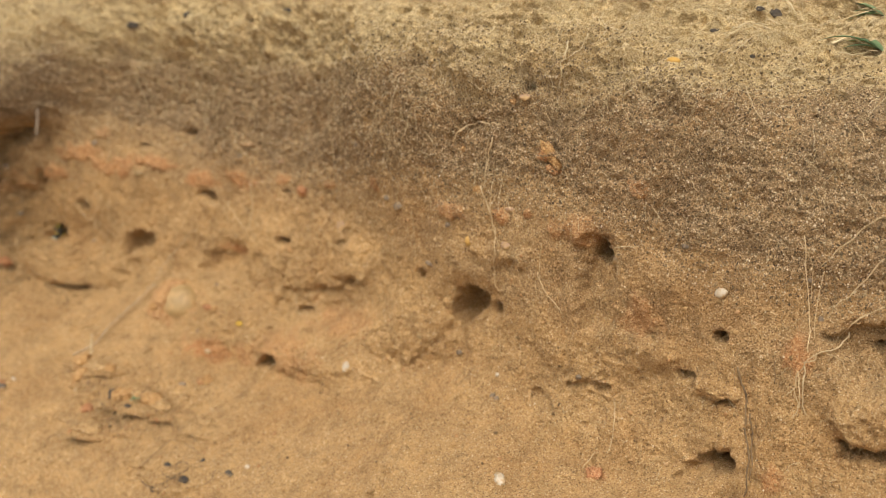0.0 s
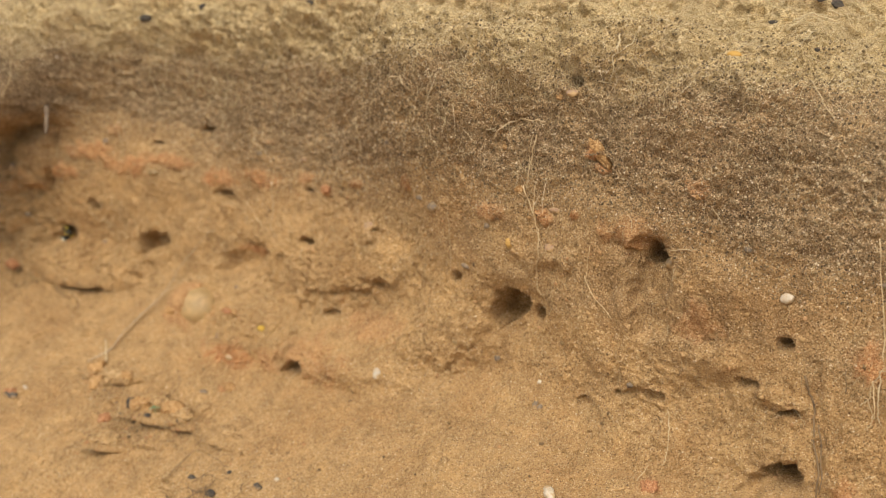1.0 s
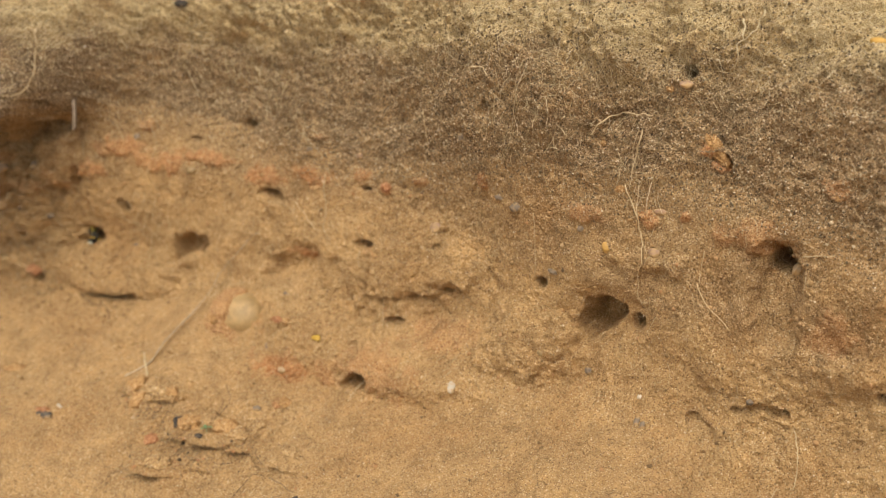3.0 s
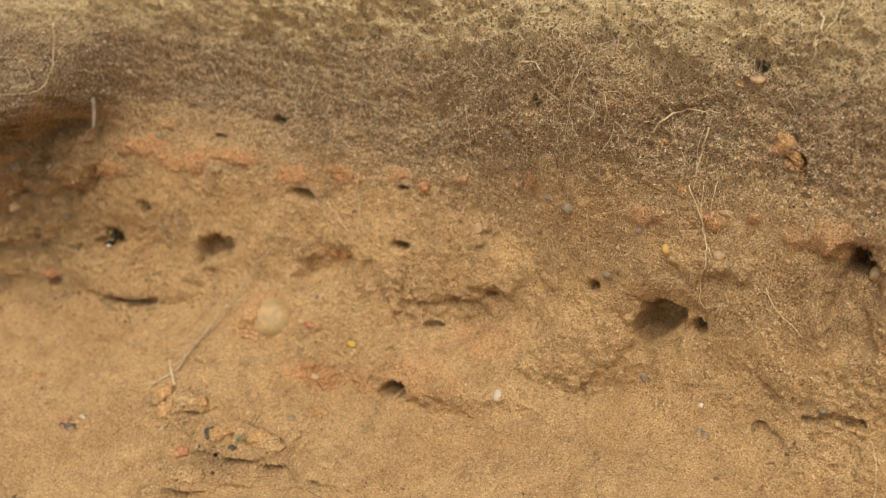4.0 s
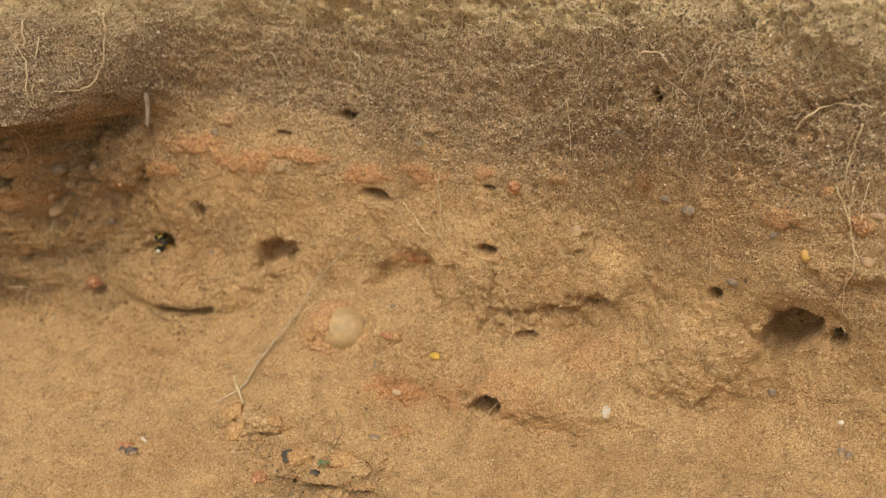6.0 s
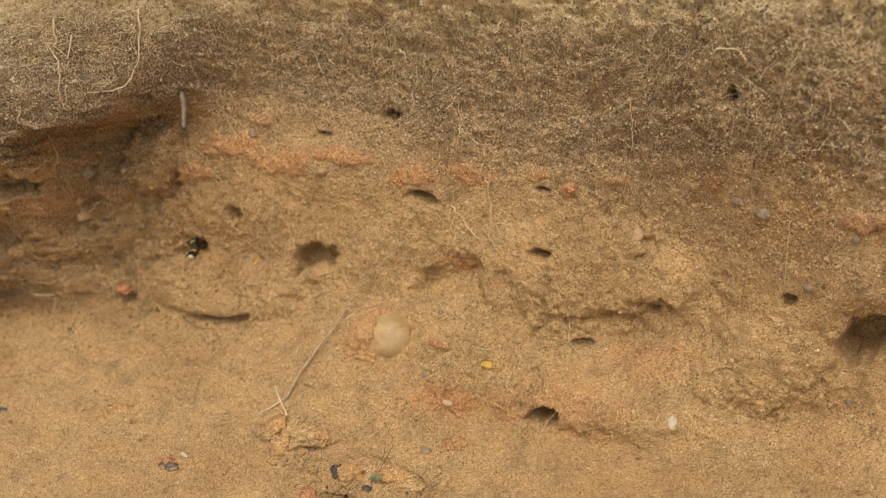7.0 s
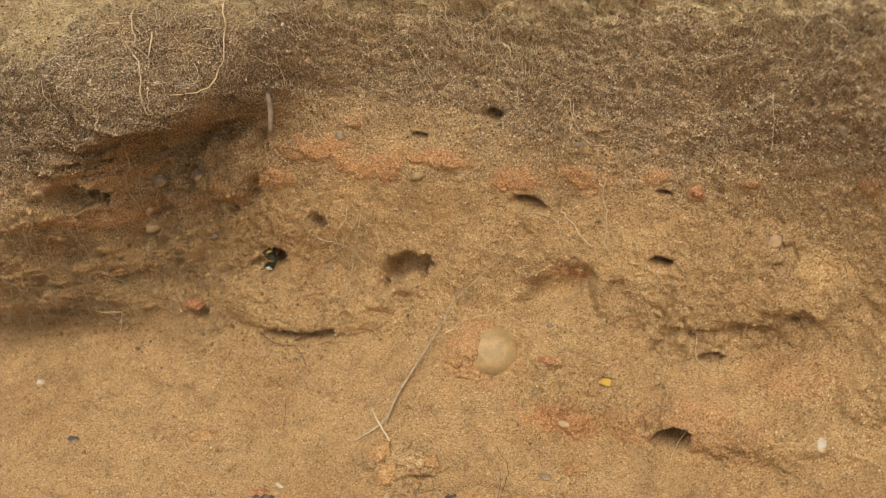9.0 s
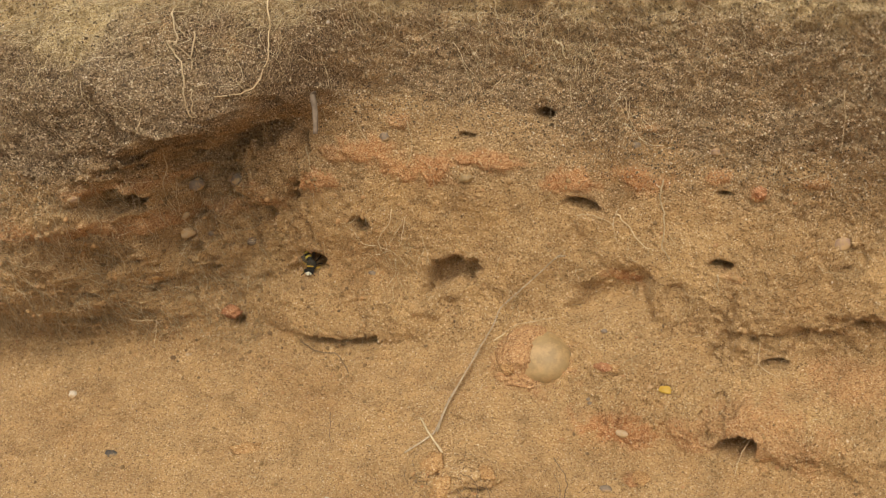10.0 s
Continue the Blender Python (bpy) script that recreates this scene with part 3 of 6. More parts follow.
def relief(x, v):
    """Crumbs, clods and ripples."""
    wall = smooth(0.010, 0.001, np.abs(base(x, v) - (v * SA - face_line(x, v)) / CA - overhang(x, v)))
    humus = smooth(-0.010, 0.012, v - curve(x, STRATA["humus"]))
    step = fbm(x, v * 1.15, 0.06, 4, 5, 0.5) * 2.4
    shelf = 0.0011 * (np.floor(step) + smooth(0.1, 0.9, step - np.floor(step)))
    broken = np.minimum(1.3, 0.3 + 0.6 * smooth(-0.15, 0.45, fbm(x, v, 0.085, 3, 91)) + smooth(-0.655, -0.69, x))
    bare = 1 - 0.55 * humus
    wall_part = bare * (shelf + 0.0026 * fbm(x, v, 0.035, 3, 17) - 0.0022 * broken * np.abs(fbm(x, v, 0.010, 4, 15, 0.6))) + 0.0010 * broken * fbm(x, v, 0.0034, 3, 25, 0.7)
    lumps = np.maximum(0, fbm(x, v, 0.010, 3, 47) - 0.30) * 0.0040
    loose = 0.0030 * fbm(x, v, 0.045, 3, 45) + lumps + 0.0007 * fbm(x, v, 0.004, 3, 55, 0.6)
    strands = humus * (0.0024 * fbm(x * 0.7, v * 1.15, 0.014, 4, 65, 0.55) - 0.0017 * np.abs(fbm(x, v, 0.006, 3, 66)) + 0.0012 * fbm(x, v, 0.003, 2, 69))
    near = smooth(-1.2, -0.9, x) * smooth(0.2, 0.0, x) * smooth(0.0, 0.15, v) * smooth(0.8, 0.6, v)
    turf = smooth(-0.008, 0.008, v - curve(x, STRATA["mat"]))
    strands = strands + turf * (0.0075 * fbm(x, v, 0.022, 3, 67) + 0.0042 * np.abs(fbm(x, v, 0.008, 3, 68)))
    zone = np.zeros(x.shape)
    for k, (cx, cv, rx, rv, weight) in enumerate(CRUMBLY):
        at = around(x, v, [(cx, cv)], 1.5 * max(rx, rv))
        r = np.hypot((x[at] - cx) / rx, (v[at] - cv) / rv) + 0.4 * fbm(x[at], v[at], 0.012, 3, 600 + k)
        zone[at] = np.maximum(zone[at], weight * (1 - smooth(0.45, 1.1, r)))
    left = smooth(-0.640, -0.670, x) * smooth(0.42, 0.40, v) * smooth(0.312, 0.332, v)
    ledge = v + 0.010 * fbm(x, v, 0.05, 3, 81)
    tiers = left * wall * (0.0022 * fbm(x * 0.9, ledge, 0.013, 4, 82, 0.6) + 0.0016 * fbm(x, v, 0.0045, 3, 83, 0.6))
    pits = tiers + zone * (0.0012 - 0.0046 * np.abs(fbm(x, v, 0.0085, 3, 701, 0.6)) + 0.0013 * fbm(x, v, 0.0032, 2, 702))
    return near * (loose + wall * (wall_part - loose) + strands + pits)
# ---- end of shape ----


GRID = {}


def axis(low, high, step, far_low, far_high):
    """Even steps from low to high, then growing steps out to the far ends."""
    core = list(np.arange(low, high, step))
    out, s = [], step
    p = low
    while p > far_low:
        s *= 1.35
        p -= s
        out.append(p)
    up, s, p = [], step, core[-1]
    while p < far_high:
        s *= 1.35
        p += s
        up.append(p)
    return np.array(out[::-1] + core + up)


def build_ground(step):
    xs, vs = axis(-0.83, -0.07, step, -40, 40), axis(0.18, 0.54, step, -16, 16)
    x, v = np.meshgrid(xs, vs)
    d = bank_height(x, v)
    d = d + relief(x, v)
    warp = 0.006 * fbm(x, v, 0.03, 4, 31)
    humus = smooth(-0.010, 0.012, v + warp - curve(x, STRATA["humus"]))
    brown = smooth(-0.006, 0.010, v + warp - curve(x, STRATA["brown"])) * 0.45
    mat = smooth(-0.006, 0.012, v + warp * 1.5 - curve(x, STRATA["mat"]))
    weights = np.stack([np.maximum(humus, brown) * (0.76 + 0.50 * smooth(-0.60, -0.66, x) * smooth(0.370, 0.395, v)), clay_weight(x, v), mat, np.ones_like(x)], -1)
    true_v = hang(x, v, bank_height(x, v))
    GRID.update(xs=xs, vs=vs, d=d, up=true_v - v)
    px, py, pz = place(x, true_v, d)
    count, (rows, cols) = x.size, x.shape
    mesh = bpy.data.meshes.new("ground")
    mesh.vertices.add(count)
    mesh.vertices.foreach_set("co", np.stack([px, py, pz], -1).astype(np.float32).ravel())
    index = np.arange(count).reshape(rows, cols)
    quads = np.stack([index[:-1, :-1], index[:-1, 1:], index[1:, 1:], index[1:, :-1]], -1).reshape(-1, 4)
    mesh.loops.add(quads.size)
    mesh.loops.foreach_set("vertex_index", quads.astype(np.int32).ravel())
    mesh.polygons.add(len(quads))
    mesh.polygons.foreach_set("loop_start", np.arange(0, quads.size, 4, dtype=np.int32))
    mesh.polygons.foreach_set("use_smooth", np.ones(len(quads), dtype=bool))
    mesh.update(calc_edges=True)
    mesh.attributes.new("soil", "FLOAT_COLOR", "POINT").data.foreach_set("color", weights.astype(np.float32).ravel())
    mesh.materials.append(SOIL)
    ob = new("ground", mesh)
    return tagged(ob, "eroded sandy soil bank with dark humus layer and loose sand below", "ground", kind="structure")


build_ground(0.00065)


# ---- helpers for the things that lie on the bank ----
def looked_up(x, v):
    """The height and the shift along the plane at a place of the sheet."""
    xs, vs = GRID["xs"], GRID["vs"]
    i = np.clip(np.searchsorted(xs, x) - 1, 0, len(xs) - 2)
    j = np.clip(np.searchsorted(vs, v) - 1, 0, len(vs) - 2)
    a, b = (x - xs[i]) / (xs[i + 1] - xs[i]), (v - vs[j]) / (vs[j + 1] - vs[j])
    out = []
    for key in ("d", "up"):
        g = GRID[key]
        out.append((g[j, i] * (1 - a) + g[j, i + 1] * a) * (1 - b) + (g[j + 1, i] * (1 - a) + g[j + 1, i + 1] * a) * b)
    return out


def on_bank(x, v, lift=0.0):
    d, up = looked_up(x, v)
    return Vector(place(x, v + float(up), float(d) + lift))


def bank_frame(x, v, lift=0.0, reach=0.004, turn=0.0):
    """A pose on the bank: its z points out of the surface, its y up along it."""
    out = (on_bank(x + reach, v) - on_bank(x - reach, v)).cross(on_bank(x, v + reach) - on_bank(x, v - reach)).normalized()
    side = Vector((0, 0, 1)).cross(out).normalized()
    up = out.cross(side)
    m = Matrix((side, up, out)).transposed().to_4x4()
    return Matrix.Translation(on_bank(x, v, lift)) @ m @ pose(0, 0, 0, 0, 0, turn)


def mesh_of(name, bm, mat, smooth_faces=True):
    data = bpy.data.meshes.new(name)
    bm.to_mesh(data)
    bm.free()
    data.polygons.foreach_set("use_smooth", np.full(len(data.polygons), smooth_faces))
    data.materials.append(mat)
    return data


def part(name, bm, mat, parent, label="", smooth_faces=True):
    ob = new(name, mesh_of(name, bm, mat, smooth_faces))
    ob.parent = parent
    return tagged(ob, label)


def lump(size, roughness, seed, detail=3, scale=1.0, angular=0.0):
    """A stone or clod: a ball pressed to size (three half axes) and made uneven."""
    bm = bmesh.new()
    bmesh.ops.create_icosphere(bm, subdivisions=detail, radius=1.0)
    for p in bm.verts:
        n = p.co.normalized()
        o = Vector((seed * 3.7, seed * 1.9, seed * 5.1))
        k = 1 + roughness * noise.fractal(n * scale + o, 1.0, 2.0, 4)
        if angular:
            k -= angular * abs(noise.noise(n * scale * 1.3 + o * 2))
        p.co = Vector((n.x * size[0], n.y * size[1], n.z * size[2])) * k
    return bm


def tube(points, r0, r1, sides=6, wobble=0.0, seed=0):
    """A bent, tapering round rod through the points."""
    path = []
    pts = [Vector(p) for p in points]
    ext = [pts[0] * 2 - pts[1], *pts, pts[-1] * 2 - pts[-2]]
    for i in range(len(pts) - 1):
        a, b, c, d = ext[i:i + 4]
        for k in range(5):
            t = k / 5
            path.append(0.5 * (2 * b + (c - a) * t + (2 * a - 5 * b + 4 * c - d) * t * t + (3 * b - a - 3 * c + d) * t ** 3))
    path.append(pts[-1])
    bm = bmesh.new()
    rings, side = [], Vector((0.3, 0.5, 0.8))
    for i, c in enumerate(path):
        ahead = (path[min(i + 1, len(path) - 1)] - path[max(i - 1, 0)]).normalized()
        side = (side - ahead * side.dot(ahead)).normalized()
        other = ahead.cross(side)
        f = i / (len(path) - 1)
        r = (r0 + (r1 - r0) * f) * (1 + 0.25 * noise.noise(Vector((i * 0.6, seed, 0.3))))
        c = c + wobble * Vector([noise.noise(Vector((i * 0.45, seed + q * 7.3, q))) for q in range(3)])
        rings.append([bm.verts.new(c + r * (math.cos(a) * side + math.sin(a) * other)) for a in (2 * math.pi * k / sides for k in range(sides))])
    for a, b in zip(rings, rings[1:]):
        for k in range(sides):
            bm.faces.new((a[k], a[(k + 1) % sides], b[(k + 1) % sides], b[k]))
    bm.faces.new(rings[0][::-1])
    bm.faces.new(rings[-1])
    return bm


# ---- materials of the things ----
def mottled(name, dark, light, scale, rough=0.8, bump_size=0.0004, gloss=0.3, fleck=None, dust=0.0):
    """Two tones in patches, with fine grain."""
    m, n, l, p = material(name)
    tone = textured(n, l, "noise", scale, 5, 0.65)
    colour = ramp(n, l, tone.outputs["Fac"], ((0.3, dark), (0.7, light)))
    info = n.new("ShaderNodeObjectInfo")
    shade = ramp(n, l, info.outputs["Random"], ((0.0, (0.82, 0.82, 0.82)), (1.0, (1.12, 1.1, 1.08))))
    colour = mix(n, l, 1.0, colour, shade, "MULTIPLY")
    grains = textured(n, l, "cells", 1700)
    if dust:
        cover = ramp(n, l, textured(n, l, "noise", 260, 4, 0.7).outputs["Fac"], ((0.62 - dust * 0.4, (0, 0, 0)), (0.78 - dust * 0.4, (0.9, 0.9, 0.9))))
        colour = mix(n, l, cover, colour, (0.42, 0.26, 0.105))
    if fleck:
        spots = ramp(n, l, grain_value(n, l, grains), ((0.0, fleck[0]), (0.5, (1, 1, 1)), (1.0, fleck[1])))
        colour = mix(n, l, 1.0, colour, spots, "MULTIPLY")
    l.new(colour, p.inputs["Base Color"])
    p.inputs["Roughness"].default_value, p.inputs["Specular IOR Level"].default_value = rough, gloss
    bump = n.new("ShaderNodeBump")
    bump.inputs["Strength"].default_value, bump.inputs["Distance"].default_value = 0.6, bump_size
    l.new(textured(n, l, "noise", scale * 6, 4, 0.7).outputs["Fac"], bump.inputs["Height"])
    l.new(bump.outputs["Normal"], p.inputs["Normal"])
    return m


def grainy(name, stops):
    """Caked grains: one tone for each grain, uneven in patches."""
    m, n, l, p = material(name)
    cells = textured(n, l, "cells", 2300)
    colour = ramp(n, l, grain_value(n, l, cells), stops)
    patchy = ramp(n, l, textured(n, l, "noise", 150, 4).outputs["Fac"], ((0.25, (0.72, 0.68, 0.64)), (0.5, (1.0, 1.0, 1.0)), (0.75, (1.12, 1.1, 1.06))))
    l.new(mix(n, l, 1.0, colour, patchy, "MULTIPLY"), p.inputs["Base Color"])
    p.inputs["Roughness"].default_value, p.inputs["Specular IOR Level"].default_value = 0.95, 0.2
    bump = n.new("ShaderNodeBump")
    bump.inputs["Strength"].default_value, bump.inputs["Distance"].default_value = 0.9, 0.002
    l.new(textured(n, l, "noise", 420, 4, 0.7).outputs["Fac"], bump.inputs["Height"])
    l.new(bump.outputs["Normal"], p.inputs["Normal"])
    return m


ROOT = mottled("pale_root", (0.40, 0.27, 0.13), (0.66, 0.51, 0.29), 160, 0.75)
STRAW = mottled("dry_straw", (0.46, 0.34, 0.17), (0.70, 0.57, 0.34), 120, 0.6)
BARK = mottled("weathered_stem", (0.29, 0.205, 0.115), (0.60, 0.47, 0.30), 320, 0.95, gloss=0.05)
STICK = mottled("grey_stick", (0.12, 0.085, 0.055), (0.25, 0.185, 0.12), 200, 0.85)
DARK_TWIG = mottled("brown_twig", (0.10, 0.06, 0.03), (0.30, 0.19, 0.09), 220, 0.8)
GREY_STONE = mottled("grey_stone", (0.17, 0.125, 0.085), (0.28, 0.21, 0.14), 200, 0.8, 0.0002, 0.1, dust=0.38)
PINK_STONE = mottled("pinkish_stone", (0.31, 0.19, 0.115), (0.42, 0.275, 0.175), 200, 0.6, 0.0002, dust=0.55)
TAN_STONE = mottled("tan_stone", (0.36, 0.25, 0.14), (0.50, 0.37, 0.22), 120, 0.65, 0.0003, dust=0.55)
PALE_STONE = mottled("pale_stone", (0.255, 0.163, 0.066), (0.345, 0.232, 0.098), 90, 0.55, 0.0003, 0.35, dust=0.42)
WHITE_STONE = mottled("white_quartz", (0.46, 0.37, 0.25), (0.66, 0.57, 0.43), 200, 0.5, 0.0002, 0.4, dust=0.42)
BLACK_STONE = mottled("black_chip", (0.05, 0.04, 0.03), (0.13, 0.105, 0.08), 260, 0.6, 0.0003, 0.25, dust=0.35)
YELLOW = mottled("yellow_ochre", (0.40, 0.22, 0.05), (0.54, 0.32, 0.085), 200, 0.6, 0.0002, dust=0.3)
AMBER = mottled("amber_grain", (0.50, 0.27, 0.05), (0.62, 0.36, 0.08), 200, 0.5, 0.0002)
PETAL = mottled("yellow_petal", (0.50, 0.29, 0.03), (0.62, 0.38, 0.06), 200, 0.5, 0.0001)
ORANGE_CLAY = grainy("orange_clay", ((0.0, (0.20, 0.10, 0.04)), (0.2, (0.38, 0.205, 0.075)), (0.6, (0.47, 0.265, 0.10)), (0.9, (0.54, 0.32, 0.13)), (1.0, (0.66, 0.47, 0.25))))
STONE_CRUST = grainy("stone_crust", ((0.0, (0.20, 0.10, 0.045)), (0.2, (0.37, 0.19, 0.076)), (0.6, (0.46, 0.255, 0.105)), (0.9, (0.53, 0.315, 0.135)), (1.0, (0.64, 0.44, 0.24))))
RED_CLAY = grainy("red_clay", ((0.0, (0.20, 0.08, 0.04)), (0.2, (0.36, 0.155, 0.065)), (0.6, (0.46, 0.21, 0.09)), (0.9, (0.53, 0.27, 0.12)), (1.0, (0.62, 0.40, 0.22))))
SAND_CLOD = grainy("sand_clod", ((0.0, (0.13, 0.075, 0.035)), (0.2, (0.33, 0.195, 0.078)), (0.6, (0.45, 0.275, 0.115)), (0.9, (0.53, 0.34, 0.15)), (1.0, (0.70, 0.54, 0.33))))
DARK_CRUMB = mottled("dark_crumb", (0.03, 0.025, 0.02), (0.12, 0.09, 0.06), 200, 0.9, 0.0006)
LEAF = mottled("green_leaf", (0.20, 0.30, 0.13), (0.32, 0.43, 0.21), 90, 0.5, 0.0002)


# ---- kinds of things ----
COUNT = [0]


def root(points, r0, r1, mat=ROOT, label="thin pale root hanging out of the soil bank", lift=0.002, name="root", category="root"):
    COUNT[0] += 1
    line = [on_bank(x, v, lift + (r0 * 0.6)) for x, v in points]
    bm = tube(line, r0 * 0.85, r1 * 0.85, 6, r0 * 3.0, COUNT[0])
    return tagged(new(name, mesh_of(name, bm, mat)), label, category, "roots on the bank" if name == "root" else "")


def stone(x, v, rx, rv, mat=GREY_STONE, label="small grey pebble stuck in the sandy bank", name="pebble", turn=0.0, sink=0.52, rough=0.3, flat=0.75, angular=0.0, category="pebble", detail=3):
    COUNT[0] += 1
    rz = min(rx, rv) * flat
    bm = lump((rx, rv, rz), rough, COUNT[0], detail, 1.2 if not angular else 1.8, angular)
    ob = new(name, mesh_of(name, bm, mat))
    ob.matrix_world = bank_frame(x, v, rz * (1 - 2 * sink) * 0.8, max(rx, 0.003), turn)
    return tagged(ob, label, category, "pebbles of the bank" if name == "pebble" else "")


def clod(x, v, rx, rv, mat=ORANGE_CLAY, label="crumbly lump of orange clay lying on loose sand", turn=0.0, sink=0.46, flat=0.7):
    COUNT[0] += 1
    rz = min(rx, rv) * flat
    bm = lump((rx, rv, rz), 0.38, COUNT[0], 4, 1.7, 0.12)
    ob = new("clay_clod", mesh_of("clay_clod", bm, mat))
    ob.matrix_world = bank_frame(x, v, rz * (1 - 2 * sink) * 0.8, max(rx, 0.003), turn)
    return tagged(ob, label, "clod", "clods on the sand")


def half_buried_stone(x, v):
    """A smooth pale stone, caked with clay on one side."""
    thing = new("half_buried_stone")
    thing.matrix_world = bank_frame(x, v, -0.0034, 0.012)
    tagged(thing, "smooth pale tan stone half caked with orange clay, set in sand", "stone")
    bm = lump((0.0150, 0.0120, 0.0100), 0.05, 41, 5, 0.8)
    bmesh.ops.translate(bm, verts=bm.verts, vec=(0.0022, 0, 0))
    part("smooth_stone", bm, PALE_STONE, thing, "smooth pale tan stone face")
    bm = lump((0.0156, 0.0126, 0.0108), 0.05, 41, 6, 0.8)
    for p in bm.verts:
        edge = 0.0022 + 0.0030 * noise.fractal(p.co * 150, 1.0, 2.0, 4) + 0.22 * p.co.y
        cover = min(1.0, max(0.0, (edge - p.co.x) / 0.0022))
        rough = 0.06 * noise.fractal(p.co * 280, 1.0, 2.0, 5) + 0.05 * noise.fractal(p.co * 110, 1.0, 2.0, 2)
        p.co *= 0.90 + cover * (0.17 + rough)
    part("clay_crust", bm, STONE_CRUST, thing, "crumbly orange clay crust")
    bm = lump((0.0120, 0.0050, 0.0050), 0.35, 47, 5, 1.9, 0.1)
    bmesh.ops.translate(bm, verts=bm.verts, vec=(-0.0035, -0.0118, 0.0006))
    part("clay_lump", bm, STONE_CRUST, thing, "lump of orange clay caked under the stone")
    bm = lump((0.0032, 0.0028, 0.0030), 0.4, 44, 4, 2.0, 0.1)
    bmesh.ops.translate(bm, verts=bm.verts, vec=(-0.0080, -0.0085, 0.0060))
    part("clay_crumb", bm, ORANGE_CLAY, thing, "small orange clay crumb")
    return thing


def dry_stem(main, fork):
    """A dry stalk that leans from the sand up to the face, with a stub at its foot."""
    foot = on_bank(*main[1])
    thing = new("dry_stem")
    thing.location = foot
    tagged(thing, "thin weathered grey-brown plant stem leaning against the sandy bank", "plant stem")
    lifts = (0.0008, 0.0015, 0.003, 0.004, 0.004, 0.003)
    line = [on_bank(x, v, k) - foot for (x, v), k in zip(main, lifts)]
    rise = [line[1]]
    for (a, b), k, (c, d), e in zip(main[1:], lifts[1:], main[2:], lifts[2:]):
        for f in (0.25, 0.5, 0.75, 1.0):
            rise.append(on_bank(a + (c - a) * f, b + (d - b) * f, k + (e - k) * f) - foot)
    part("stalk", tube(rise, 0.00038, 0.00027, 7, 0.0003, 3), BARK, thing, "grey-brown weathered stalk")
    part("second_stalk", tube([p + Vector((0.0014 * (1 - i / 3), 0, 0.0006)) for i, p in enumerate(line[1:4])], 0.00036, 0.00026, 6, 0.0005, 5), BARK, thing)
    part("side_twig", tube(line[:2], 0.0004, 0.0005, 6, 0.0006, 7), BARK, thing)
    part("stub", tube([on_bank(x, v, 0.0025) - foot for x, v in fork], 0.0004, 0.0005, 6, 0.0004, 9), STRAW, thing, "pale straw-coloured stub")
    part("tip", tube([line[-1], line[-1] + Vector((0.0035, -0.001, 0.0012))], 0.0006, 0.0003, 6, 0, 11), BARK, thing)
    return thing


def buried_stick(top, low):
    a, b = Vector(top), Vector(low)
    bm = tube([a + (a - b) * 0.05, a, (a + b) / 2 + Vector((0.0006, 0, 0)), b], 0.0014, 0.0010, 8, 0.0006, 21)
    return tagged(new("stick", mesh_of("stick", bm, STICK)), "short grey stick poking down out of the dark soil", "stick")


def coat(name, colour, rough, gloss, sheen_bands=None):
    """Smooth shell of an insect; bands: a second colour in rings along y."""
    m, n, l, p = material(name)
    base_colour = colour
    if sheen_bands:
        coord = n.new("ShaderNodeTexCoord")
        wave = n.new("ShaderNodeTexWave")
        wave.bands_direction = "Y"
        wave.inputs["Scale"].default_value, wave.inputs["Distortion"].default_value = 150, 0.6
        l.new(coord.outputs["Object"], wave.inputs["Vector"])
        l.new(ramp(n, l, wave.outputs["Fac"], ((0.55, colour), (0.68, sheen_bands))), p.inputs["Base Color"])
    else:
        tone = textured(n, l, "noise", 900, 3)
        l.new(ramp(n, l, tone.outputs["Fac"], ((0.3, tuple(c * 0.7 for c in base_colour)), (0.7, tuple(c * 1.3 for c in base_colour)))), p.inputs["Base Color"])
    p.inputs["Roughness"].default_value, p.inputs["Specular IOR Level"].default_value = rough, gloss
    return m


def ball(size, at, turn=(0, 0, 0), detail=3):
    bm = bmesh.new()
    m = Matrix.LocRotScale(at, Euler([radians(a) for a in turn]), size)
    bmesh.ops.create_icosphere(bm, subdivisions=detail, radius=1.0, matrix=m)
    return bm


